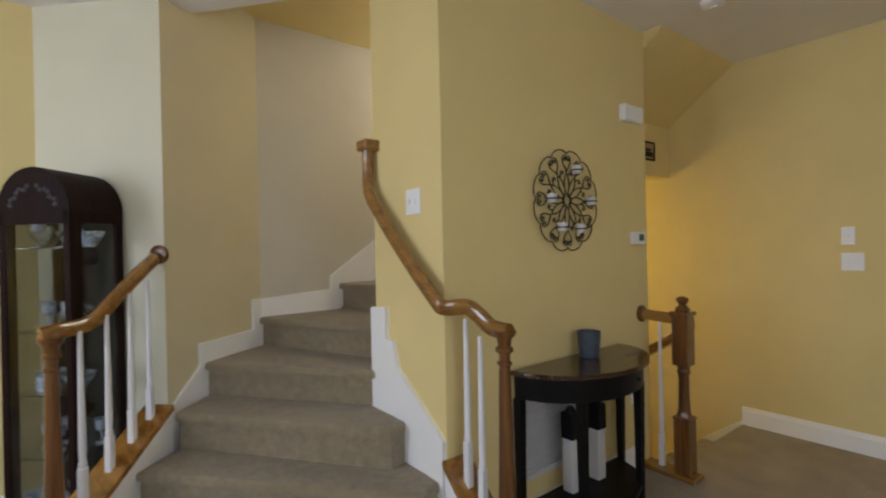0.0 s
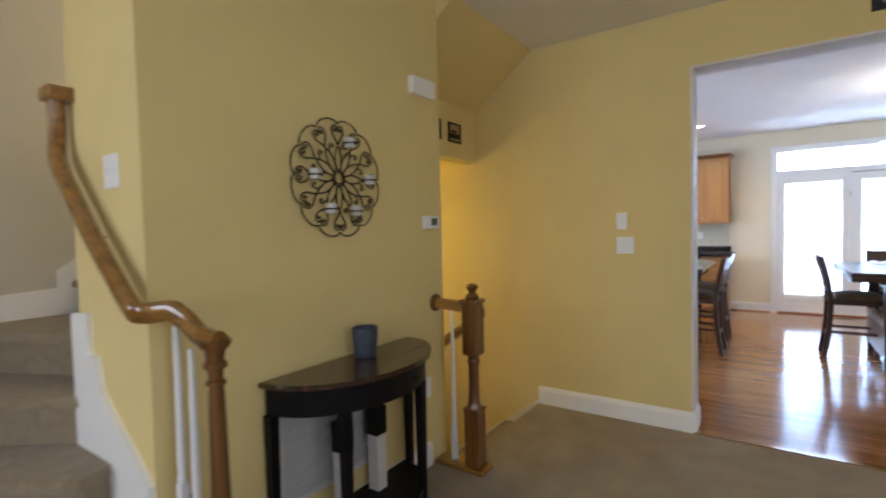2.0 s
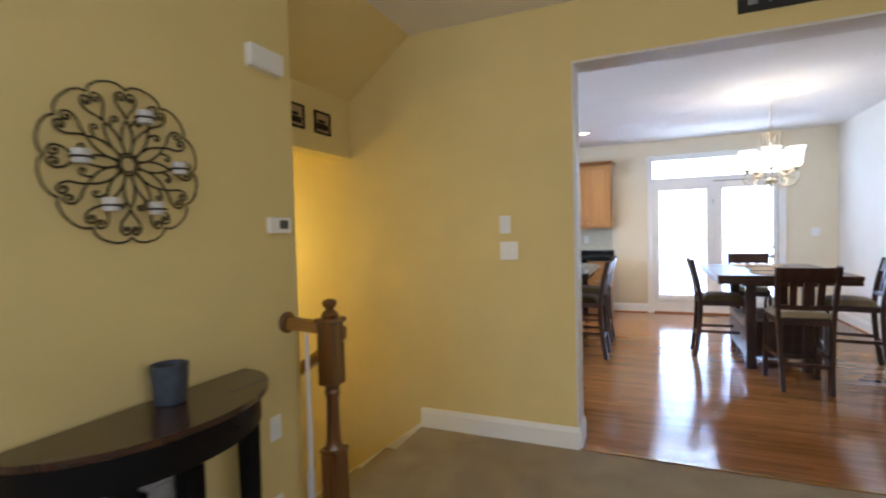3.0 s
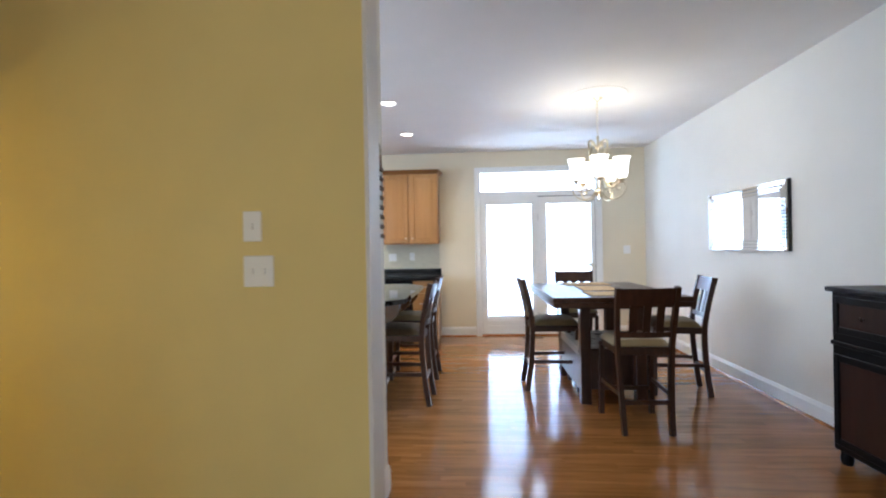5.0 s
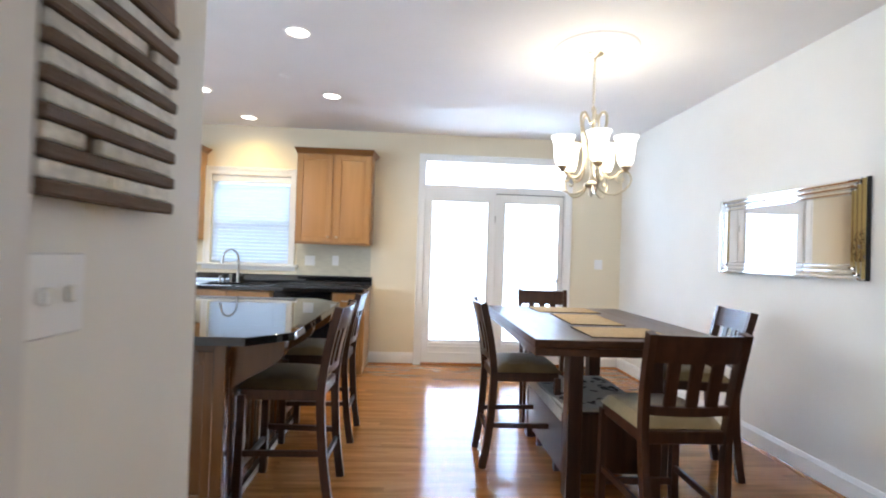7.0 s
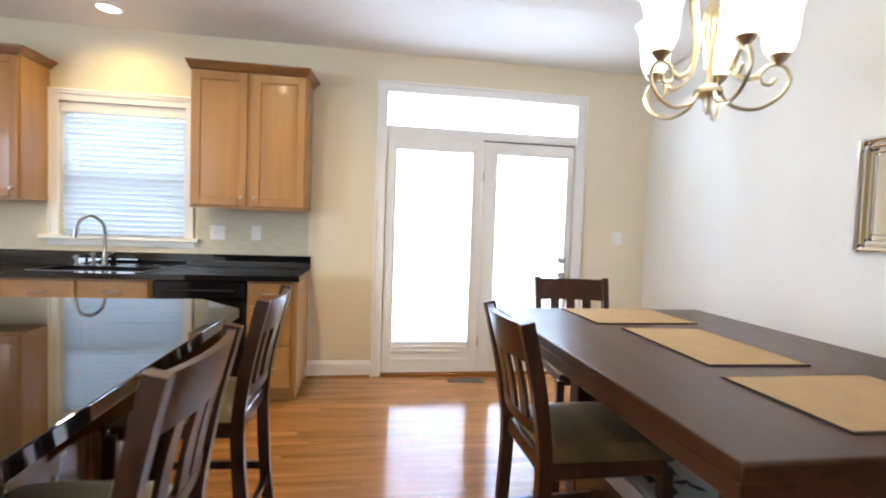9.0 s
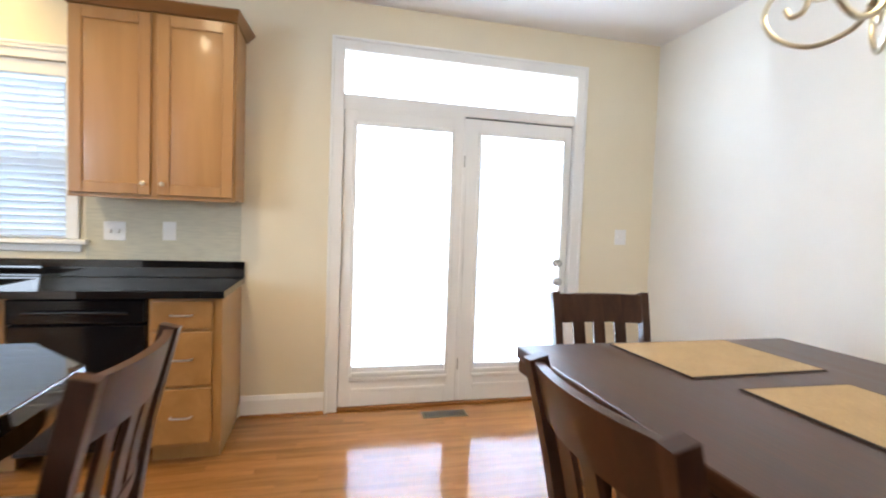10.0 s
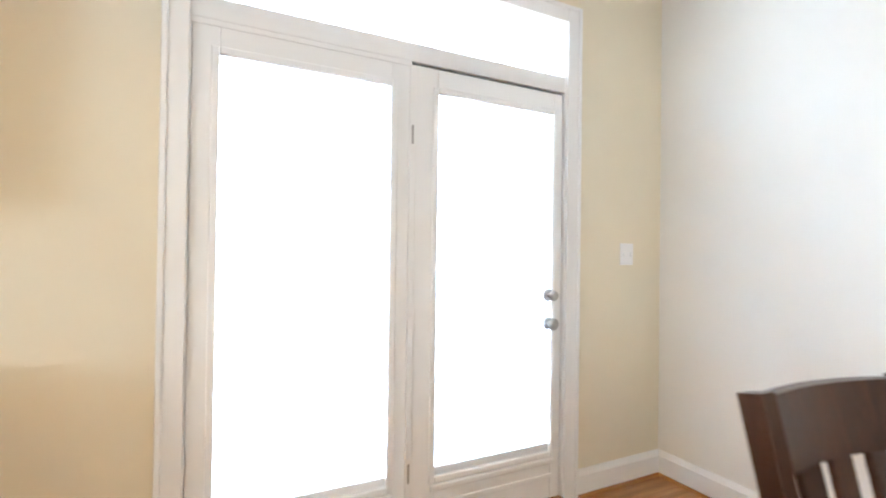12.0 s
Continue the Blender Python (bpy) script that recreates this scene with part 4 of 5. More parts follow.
def leaf(y0, y1, hinge_right):
    """One glazed door leaf with its bead, pane and blind."""
    d = new("leaf")
    d.parent = fd
    x0, x1 = FX + 0.012, FX + 0.056
    g0, g1, gz0, gz1 = y0 + (0.06 if hinge_right else 0.085), y1 - (0.115 if hinge_right else 0.09), 0.262, 1.945
    b = B()
    for name, a0, a1, c0, c1 in (("stile", y0, g0, 0.025, 2.055), ("stile", g1, y1, 0.025, 2.055), ("rail", g0, g1, 0.025, gz0), ("rail", g0, g1, gz1, 2.055)):
        b = B()
        box(b, (x0, a0, c0), (x1, a1, c1), 0.002)
        part(name, b, TRIM, d)
    b = B()
    m = 0.028
    for a0, a1, c0, c1 in ((g0 - m, g0, gz0 - m, gz1 + m), (g1, g1 + m, gz0 - m, gz1 + m), (g0, g1, gz0 - m, gz0), (g0, g1, gz1, gz1 + m)):
        box(b, (x0 - 0.010, a0, c0), (x0 - 0.0005, a1, c1), 0.004)
    box(b, (x0 - 0.006, g0 - 0.01, 0.125), (x0 - 0.0005, g1 + 0.01, 0.15), 0.003)
    box(b, (x0 - 0.014, g0 - 0.02, gz0 - 0.062), (x0 - 0.0005, g1 + 0.02, gz0 - 0.034), 0.005)
    part("glazing_bead", b, TRIM, d)
    b = B()
    box(b, (x0 + 0.004, g0, gz0), (x0 + 0.008, g1, gz1))
    part("pane", b, PANE, d).visible_shadow = False
    b = B()
    n = int((gz1 - gz0 - 0.04) / 0.0125)
    for i in range(n):
        z = gz0 + 0.045 + i * 0.0125
        box(b, (x0 + 0.0125, g0 + 0.004, -0.0004), (x0 + 0.0275, g1 - 0.004, 0.0004), 0, Matrix.Translation((x0 + 0.02, 0, z)) @ pose(0, 0, 0, 0, -83, 0) @ Matrix.Translation((-x0 - 0.02, 0, 0)))
    tagged(part("blind_slats", b, SLAT, d), kind="stuff")
    b = B()
    box(b, (x0 + 0.010, g0 + 0.001, gz0 - 0.004), (x0 + 0.034, g1 - 0.001, gz0 + 0.036), 0.002)
    part("blind_bottom_rail", b, WHITE, d)
    return d


right_leaf = leaf(-1.558, -0.737, True)
left_leaf = leaf(-0.717, 0.1145, False)
# black strips stand for the shade in the gap round the right leaf
b = B()
box(b, (FX + 0.03, -1.566, 0.03), (FX + 0.05, -1.558, 2.066))
box(b, (FX + 0.03, -1.558, 2.055), (FX + 0.05, -0.737, 2.066))
part("weatherstrip", b, BLACK, fd, "black strip for the shade in the gap round the leaf")
b = B()
box(b, (FX + 0.002, -0.742, 0.03), (FX + 0.012, -0.712, 2.05), 0.003)
box(b, (FX + 0.007, -0.72, 2.045), (FX + 0.0118, 0.116, 2.066))
part("astragal", b, TRIM, fd)
for z, r, name in ((1.04, 0.026, "deadbolt"), (0.90, 0.03, "knob")):
    b = B()
    m = Matrix.Translation((FX + 0.012, -1.475, z)) @ pose(0, 0, 0, 0, -90, 0)
    lathe(b, [(0.032, 0), (0.032, 0.006), (0.012, 0.01), (0.012, 0.03), (r * 0.8, 0.036), (r, 0.05), (r * 0.7, 0.062), (0.005, 0.066)], m, 20)
    part(name, b, NICKEL, right_leaf, "satin nickel " + name)
b = B()
box(b, (FX - 0.004, -0.738, 0.97), (FX + 0.002, -0.716, 1.13), 0.002)
part("latch_plate", b, TRIM, fd)
for z in (0.3, 1.75):
    b = B()
    lathe(b, [(0.006, -0.04), (0.006, 0.04)], Matrix.Translation((FX + 0.004, -0.727, z)), 8)
    part("hinge", b, NICKEL, fd)
b = B()
sweep(b, [(FX + 0.003, -0.90, 1.93), (FX + 0.003, -0.90, 1.28)], round_section(0.003, 6))
part("blind_wand", b, SLAT, fd)

win = thing("window_sink", "white kitchen window with half-open white slat blinds", "window", kind="structure")
b = B()
casing(b, WY0, WY1, WZ0, WZ1, 0.07)
box(b, (FX - 0.03, WY0 - 0.085, WZ1 + 0.07), (FX, WY1 + 0.085, WZ1 + 0.09), 0.004)
part("casing", b, TRIM, win)
b = B()
box(b, (FX - 0.055, WY0 - 0.12, WZ0 - 0.03), (FX + 0.08, WY1 + 0.12, WZ0), 0.006)
box(b, (FX - 0.014, WY0 - 0.08, WZ0 - 0.075), (FX, WY1 + 0.08, WZ0 - 0.03), 0.003)
part("window_sill", b, TRIM, win)
b = B()
for y0, y1, z0, z1 in ((WY0, WY0 + 0.035, WZ0, WZ1), (WY1 - 0.035, WY1, WZ0, WZ1), (WY0 + 0.035, WY1 - 0.035, WZ0, WZ0 + 0.04), (WY0 + 0.035, WY1 - 0.035, WZ1 - 0.04, WZ1), (WY0 + 0.035, WY1 - 0.035, 1.63, 1.665)):
    box(b, (FX + 0.085, y0, z0), (FX + 0.12, y1, z1), 0.003)
part("sash", b, TRIM, win)
for z0, z1 in ((WZ0 + 0.04, 1.63), (1.665, WZ1 - 0.04)):
    b = B()
    box(b, (FX + 0.10, WY0 + 0.035, z0), (FX + 0.104, WY1 - 0.035, z1))
    part("pane", b, PANE, win).visible_shadow = False
blind = thing("window_blind", "white two-inch slat blind lowered in the sink window", "blind")
b = B()
box(b, (FX + 0.002, WY0 + 0.004, WZ1 - 0.082), (FX + 0.06, WY1 - 0.004, WZ1 - 0.003), 0.004)
part("headrail", b, TRIM, blind)
slat_mesh = None
for i in range(22):
    z = WZ0 + 0.035 + i * 0.041
    if slat_mesh is None:
        b = B()
        box(b, (-0.024, WY0 + 0.008, -0.0014), (0.024, WY1 - 0.008, 0.0014))
        slat_mesh = finish(b, "slat")
        slat_mesh.materials.append(SLAT)
    s = new("slat", slat_mesh)
    s.parent = blind
    s.matrix_basis = pose(FX + 0.036, 0, z, 0, 47, 0)
b = B()
box(b, (FX + 0.012, WY0 + 0.008, WZ0 + 0.002), (FX + 0.06, WY1 - 0.008, WZ0 + 0.018), 0.003)
part("bottom_rail", b, SLAT, blind)
for y in (WY0 + 0.15, WY1 - 0.15):
    b = B()
    sweep(b, [(FX + 0.009, y, WZ0 + 0.01), (FX + 0.009, y, WZ1 - 0.07)], round_section(0.0015, 5))
    part("ladder_cord", b, SLAT, blind)


def panel_door(parent, name, w, h, material, knob_at=None, kmat=None, thick=0.02):
    """Raised-panel front; local x across, z up, front at y = 0, body behind."""
    d = new(name)
    d.parent = parent
    r = min(0.06, w * 0.2, h * 0.26)
    b = B()
    box(b, (0, 0, 0), (r, thick, h), 0.003)
    box(b, (w - r, 0, 0), (w, thick, h), 0.003)
    box(b, (r, 0, 0), (w - r, thick, r), 0.003)
    box(b, (r, 0, h - r), (w - r, thick, h), 0.003)
    part("face_frame", b, material, d)
    b = B()
    m = min(0.042, (w - 2 * r) * 0.3, (h - 2 * r) * 0.3)
    lo = [(r, 0.011, r), (w - r, 0.011, r), (w - r, 0.011, h - r), (r, 0.011, h - r)]
    hi = [(r + m, 0.003, r + m), (w - r - m, 0.003, r + m), (w - r - m, 0.003, h - r - m), (r + m, 0.003, h - r - m)]
    v0, v1 = [b.verts.new(p) for p in lo], [b.verts.new(p) for p in hi]
    b.faces.new(v1)
    for i in range(4):
        b.faces.new((v0[i], v0[(i + 1) % 4], v1[(i + 1) % 4], v1[i]))
    part("raised_panel", b, material, d)
    if knob_at:
        b = B()
        lathe(b, [(0.006, 0), (0.005, 0.014), (0.013, 0.02), (0.014, 0.026), (0.006, 0.031)], Matrix.Translation((knob_at[0], 0, knob_at[1])) @ pose(0, 0, 0, 90, 0, 0), 14)
        part("knob", b, kmat or NICKEL, d, "satin nickel knob")
    return d


FACE_W = Matrix(((0, 1, 0, 0), (-1, 0, 0, 0), (0, 0, 1, 0), (0, 0, 0, 1)))   # local x runs to -y, front looks to -x


def slab_drawer(parent, w, h):
    d = new("drawer")
    d.parent = parent
    b = B()
    box(b, (0, 0, 0), (w, 0.02, h), 0.006, seg=2)
    part("front", b, MAPLEY, d)
    b = B()
    sweep(b, smooth_path([(w / 2 - 0.048, 0, h / 2), (w / 2 - 0.045, -0.022, h / 2), (w / 2, -0.03, h / 2), (w / 2 + 0.045, -0.022, h / 2), (w / 2 + 0.048, 0, h / 2)], 3), round_section(0.005, 6))
    part("pull", b, NICKEL, d, "satin nickel bow pull")
    return d


def upper_cabinet(y0, y1, label, doors=2):
    """Wall cabinet between y0 < y1 with its doors and a crown."""
    c = thing("wall_cabinet", label, "cabinet")
    z0, z1 = 1.392, 2.40
    b = B()
    box(b, (9.055, y0, z0), (FX, y1, z1), 0.002)
    box(b, (9.046, y0 + 0.002, z0 - 0.012), (9.066, y1 - 0.002, z0))
    part("body", b, MAPLE, c)
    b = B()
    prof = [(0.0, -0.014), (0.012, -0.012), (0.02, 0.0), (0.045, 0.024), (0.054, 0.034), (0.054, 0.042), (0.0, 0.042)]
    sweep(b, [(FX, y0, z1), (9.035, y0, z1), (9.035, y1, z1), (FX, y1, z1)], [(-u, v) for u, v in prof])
    part("crown_moulding", b, CROWN, c, "maple crown moulding coloured darker for shade")
    w = (y1 - y0 - 0.024 - 0.034 * (doors - 1)) / doors
    for i, yt in enumerate((y1 - 0.012, y0 + 0.012 + w)[:doors]):
        d = panel_door(c, "door", w, z1 - z0 - 0.03, MAPLE, (w - 0.03, 0.06) if i == 0 else (0.03, 0.06), BRASS)
        d.matrix_basis = Matrix.Translation((9.034, yt, z0 + 0.01)) @ FACE_W
    return c


upper_cabinet(0.728, 1.558, "honey maple wall cabinet with two raised-panel doors beside the window")
upper_cabinet(2.665, 2.935, "narrow honey maple wall cabinet beyond the sink window", 1)
upper_cabinet(2.938, 3.72, "honey maple wall cabinet beside the narrow one", 2)

base = thing("base_cabinet", "honey maple base cabinet with three drawers under the granite", "cabinet")
b = B()
box(b, (8.768, 0.733, 0.10), (FX, 1.078, 0.876), 0.002)
box(b, (8.84, 0.75, 0.0), (FX, 1.078, 0.10))
part("body", b, MAPLE, base)
for z0, z1 in ((0.715, 0.862), (0.42, 0.70), (0.115, 0.405)):
    d = slab_drawer(base, 0.285, z1 - z0)
    d.matrix_basis = Matrix.Translation((8.748, 1.062, z0)) @ FACE_W
dw = thing("dishwasher", "glossy black built-in dishwasher", "dishwasher")
b = B()
box(b, (8.80, 1.083, 0.08), (FX - 0.02, 1.683, 0.872), 0.002)
part("body", b, BLACKGLOSS, dw)
b = B()
box(b, (8.752, 1.088, 0.12), (8.80, 1.678, 0.74), 0.006)
part("door", b, BLACKGLOSS, dw)
b = B()
box(b, (8.745, 1.088, 0.748), (8.80, 1.678, 0.868), 0.006)
part("control_panel", b, BLACKGLOSS, dw)
b = B()
sweep(b, smooth_path([(8.742, 1.16, 0.80), (8.728, 1.22, 0.805), (8.724, 1.385, 0.807), (8.728, 1.55, 0.805), (8.742, 1.61, 0.80)], 4), round_section(0.009, 8))
part("handle", b, BLACKGLOSS, dw)
sb = thing("base_cabinet", "honey maple sink base cabinet with two drawer fronts and two doors", "cabinet")
b = B()
box(b, (8.768, 1.69, 0.10), (FX, 2.60, 0.62), 0.002)
box(b, (8.768, 1.69, 0.62), (8.80, 2.60, 0.874))
box(b, (8.84, 1.69, 0.0), (FX, 2.60, 0.10))
part("body", b, MAPLE, sb)
for i in range(2):
    d = slab_drawer(sb, 0.43, 0.147)
    d.matrix_basis = Matrix.Translation((8.748, 2.14 + i * 0.45, 0.715)) @ FACE_W
    d = panel_door(sb, "door", 0.43, 0.58, MAPLE, (0.03 if i == 0 else 0.40, 0.53))
    d.matrix_basis = Matrix.Translation((8.748, 2.14 + i * 0.45, 0.115)) @ FACE_W
for y0, lab in ((2.605, "honey maple base cabinet beside the sink base"), (3.45, "honey maple corner base cabinet")):
    c = thing("base_cabinet", lab, "cabinet")
    b = B()
    box(b, (8.768, y0, 0.10), (FX, y0 + 0.84, 0.876), 0.002)
    box(b, (8.84, y0, 0.0), (FX, y0 + 0.84, 0.10))
    part("body", b, MAPLE, c)
    for i in range(2):
        d = slab_drawer(c, 0.395, 0.147)
        d.matrix_basis = Matrix.Translation((8.748, y0 + 0.415 + i * 0.41, 0.715)) @ FACE_W
        d = panel_door(c, "door", 0.395, 0.58, MAPLE, (0.03 if i == 0 else 0.36, 0.53))
        d.matrix_basis = Matrix.Translation((8.748, y0 + 0.415 + i * 0.41, 0.115)) @ FACE_W

ct = thing("countertop", "polished black granite countertop with an upstand along the wall", "countertop")
b = B()
SX0, SX1, SY0, SY1 = 8.84, 9.22, 1.79, 2.50
for a, c in (((8.708, 0.715, 0.878), (SX0, 4.29, 0.914)), ((SX1, 0.715, 0.878), (FX - 0.002, 4.29, 0.914)), ((SX0, 0.715, 0.878), (SX1, SY0, 0.914)), ((SX0, SY1, 0.878), (SX1, 4.29, 0.914))):
    b = B()
    box(b, a, c)
    part("slab", b, GRANITE, ct)
b = B()
box(b, (FX - 0.026, 0.715, 0.915), (FX - 0.001, 4.29, 1.017), 0.003)
part("upstand", b, GRANITE, ct)
sink = thing("sink", "stainless undermount kitchen sink below the window", "sink")
b = B()
for a, c in (((SX0, SY0, 0.70), (SX1, SY1, 0.705)), ((SX0 - 0.004, SY0, 0.70), (SX0, SY1, 0.877)), ((SX1, SY0, 0.70), (SX1 + 0.004, SY1, 0.877)), ((SX0, SY0 - 0.004, 0.70), (SX1, SY0, 0.877)), ((SX0, SY1, 0.70), (SX1, SY1 + 0.004, 0.877))):
    box(b, a, c)
part("basin", b, STEEL, sink)
b = B()
for a, c in (((SX0 - 0.004, SY0 - 0.004, 0.9145), (SX0, SY1 + 0.004, 0.9157)), ((SX1, SY0 - 0.004, 0.9145), (SX1 + 0.004, SY1 + 0.004, 0.9157)), ((SX0, SY0 - 0.004, 0.9145), (SX1, SY0, 0.9157)), ((SX0, SY1, 0.9145), (SX1, SY1 + 0.004, 0.9157))):
    box(b, a, c)
part("rim", b, STEEL, sink)
tap = thing("faucet", "brushed nickel gooseneck kitchen faucet", "faucet", pose(9.27, 2.235, 0.914))
b = B()
lathe(b, [(0.026, 0), (0.026, 0.008), (0.018, 0.014), (0.016, 0.11), (0.012, 0.13)], seg=16)
part("base", b, NICKEL, tap)
b = B()
sweep(b, smooth_path([(0, 0, 0.12), (0, 0, 0.27), (-0.02, 0.02, 0.34), (-0.07, 0.06, 0.375), (-0.125, 0.10, 0.345), (-0.145, 0.118, 0.28)], 5), round_section(0.011, 10))
part("spout", b, NICKEL, tap)
b = B()
sweep(b, [(-0.145, 0.118, 0.285), (-0.155, 0.126, 0.215)], round_section(0.016, 10))
part("spray_head", b, NICKEL, tap)
b = B()
sweep(b, [(0, -0.015, 0.08), (0.0, -0.06, 0.10)], round_section(0.006, 8))
part("lever", b, NICKEL, tap)
for y, h in ((2.315, 0.10), (2.43, 0.075)):
    sd = thing("soap_dispenser", "brushed nickel deck dispenser beside the faucet", "dispenser", pose(9.27, y, 0.914), "deck dispensers")
    b = B()
    lathe(b, [(0.018, 0), (0.018, 0.006), (0.010, 0.012), (0.009, h * 0.7), (0.015, h * 0.75), (0.014, h)], seg=14)
    part("body", b, NICKEL, sd)
    b = B()
    sweep(b, [(0, 0, h * 0.9), (-0.05, 0, h * 0.85)], round_section(0.005, 8))
    part("nozzle", b, NICKEL, sd)
plate("wall_outlet", facing_w(FX - 0.003, 1.448, 1.19), 0.118, 0.115, "cream double switch plate above the granite upstand", "outlet", 2)
plate("wall_outlet", facing_w(FX - 0.003, 1.152, 1.198), 0.075, 0.115, "cream wall outlet above the granite upstand", "outlet", 1, True)
plate("wall_outlet", facing_w(FX, 3.09, 1.2), 0.075, 0.115, "cream wall outlet under the far wall cabinet", "outlet", 1, True)
plate("light_switch", facing_w(FX, -2.005, 1.25), 0.1, 0.118, "white two-toggle switch plate beside the French doors", "switch", 2)
b = B()
box(b, (FX - 0.003, 0.742, 1.017), (FX, 1.60, 1.392))
structure("backsplash", b, BACKSPLASH, "greige painted splash area above the granite upstand", "backsplash")
reg = thing("floor_vent", "tan slotted floor register in front of the doors", "vent", pose(9.20, -0.60, 0.0))
b = B()
box(b, (-0.055, -0.155, 0.0), (0.055, 0.155, 0.005), 0.002)
part("cover", b, REGISTER, reg)
for i in range(14):
    b = B()
    box(b, (-0.04, -0.005, 0.005), (0.04, 0.005, 0.0066))
    part("slot", b, BLACK, reg, "", pose(0, -0.13 + i * 0.02, 0))

# island
isl = thing("kitchen_island", "maple kitchen island, shade in its colour, with raised end panels and curved corbels", "island")
b = B()
box(b, (6.04, 1.12, 0.0), (7.50, 1.90, 0.874), 0.003)
part("body", b, ISLANDW, isl)
for x0, x1, y0, y1 in ((6.015, 6.075, 1.095, 1.155), (7.465, 7.525, 1.095, 1.155)):
    b = B()
    box(b, (x0, y0, 0.0), (x1, y1, 0.874), 0.004)
    part("corner_post", b, ISLANDW, isl)
# white stands for the highlight along the shoe, put into its colour
b = B()
sweep(b, [(6.015, 1.92, 0), (6.015, 1.095, 0), (7.525, 1.095, 0)], [(0, 0.0), (0, 0.035), (-0.012, 0.026), (-0.016, 0.0)][::-1])
part("shoe_moulding", b, TRIM, isl)
for x in (6.12, 6.76, 7.40):
    b = B()
    pts = [(1.12, 0.872), (0.84, 0.872), (0.84, 0.838)]
    pts += [(0.84 + 0.28 * u - 0.045 * math.sin(2 * math.pi * u), 0.838 - 0.30 * u) for u in (0.08, 0.16, 0.25, 0.33, 0.42, 0.5, 0.58, 0.67, 0.75, 0.84, 0.92)]
    prism(b, pts + [(1.12, 0.52)], x - 0.035, x + 0.035, YZ)
    part("corbel", b, ISLANDW, isl)
for y in (1.88, 1.50):
    d = panel_door(isl, "end_panel", 0.36, 0.74, ISLANDW)
    d.matrix_basis = Matrix.Translation((6.021, y, 0.07)) @ FACE_W
for i in range(3):
    d = panel_door(isl, "back_panel", 0.43, 0.74, ISLANDW)
    d.matrix_basis = pose(6.10 + i * 0.455, 1.101, 0.07)
it = thing("island_top", "polished black granite island top with clipped corners", "countertop")
b = B()
prism(b, [(5.84, 0.95), (6.02, 0.778), (7.42, 0.785), (7.67, 1.01), (7.67, 1.98), (5.84, 1.98)], 0.876, 0.914, bevel=0.004)
part("slab", b, GRANITE, it)

# counter-height chair: origin on the floor, the sitter looks to +y
chair = thing("counter_chair", "espresso wood counter chair with slatted back and olive padded seat", "chair", pose(6.36, 0.868, 0, 0, 0, -2), "counter chairs")


def post_path(sx):
    return smooth_path([(sx * 0.172, -0.255, 0.0), (sx * 0.178, -0.225, 0.2), (sx * 0.19, -0.205, 0.45), (sx * 0.198, -0.205, 0.62), (sx * 0.208, -0.235, 0.82), (sx * 0.214, -0.285, 1.032)], 4)


SQ = [(-0.017, -0.021), (0.017, -0.021), (0.017, 0.021), (-0.017, 0.021)]
for sx in (-1, 1):
    b = B()
    sweep(b, post_path(sx), SQ, up=UPY)
    part("back_post", b, ESPRESSO, chair)
    b = B()
    sweep(b, smooth_path([(sx * 0.205, 0.205, 0), (sx * 0.20, 0.20, 0.3), (sx * 0.198, 0.195, 0.57)], 2), [(-0.019, -0.019), (0.019, -0.019), (0.019, 0.019), (-0.019, 0.019)], up=UPY)
    part("front_leg", b, ESPRESSO, chair)
    b = B()
    sweep(b, [(sx * 0.182, -0.215, 0.27), (sx * 0.203, 0.198, 0.27)], [(-0.009, -0.015), (0.009, -0.015), (0.009, 0.015), (-0.009, 0.015)])
    part("side_stretcher", b, ESPRESSO, chair)
for y, z, w in ((0.20, 0.20, 0.2), (-0.222, 0.22, 0.178)):
    b = B()
    sweep(b, [(-w, y, z), (w, y, z)], [(-0.009, -0.016), (0.009, -0.016), (0.009, 0.016), (-0.009, 0.016)])
    part("cross_stretcher", b, ESPRESSO, chair)


def curved_rail(z0, z1, y0, y1, w0, w1, dip):
    """A rail bowed backwards between the posts."""
    b = B()
    n = 10
    grid = []
    for i in range(n + 1):
        u = -1 + 2 * i / n
        bow = -dip * (1 - u * u)
        grid.append([b.verts.new((u * w, y + bow + o, z)) for w, y, z, o in ((w0, y0, z0, -0.011), (w0, y0, z0, 0.011), (w1, y1, z1, 0.011), (w1, y1, z1, -0.011))])
    for p, q in zip(grid, grid[1:]):
        for j in range(4):
            b.faces.new((p[j], p[(j + 1) % 4], q[(j + 1) % 4], q[j]))
    b.faces.new(grid[0])
    b.faces.new(grid[-1][::-1])
    return b


part("top_rail", curved_rail(0.905, 1.025, -0.252, -0.283, 0.199, 0.204, 0.028), ESPRESSO, chair)
part("lower_rail", curved_rail(0.675, 0.715, -0.208, -0.213, 0.19, 0.192, 0.024), ESPRESSO, chair)
for x in (-0.098, 0.0, 0.098):
    bow = -0.026 * (1 - (x / 0.2) ** 2)
    b = B()
    sweep(b, smooth_path([(x * 0.98, -0.212 + bow, 0.71), (x, -0.230 + bow, 0.81), (x * 1.02, -0.254 + bow, 0.91)], 3), [(-0.027, -0.006), (0.027, -0.006), (0.027, 0.006), (-0.027, 0.006)], up=UPY)
    part("back_slat", b, ESPRESSO, chair)
b = B()
box(b, (-0.203, -0.205, 0.545), (0.203, 0.205, 0.60), 0.004)
part("seat_frame", b, ESPRESSO, chair)
b = B()
n = 12
rows = []
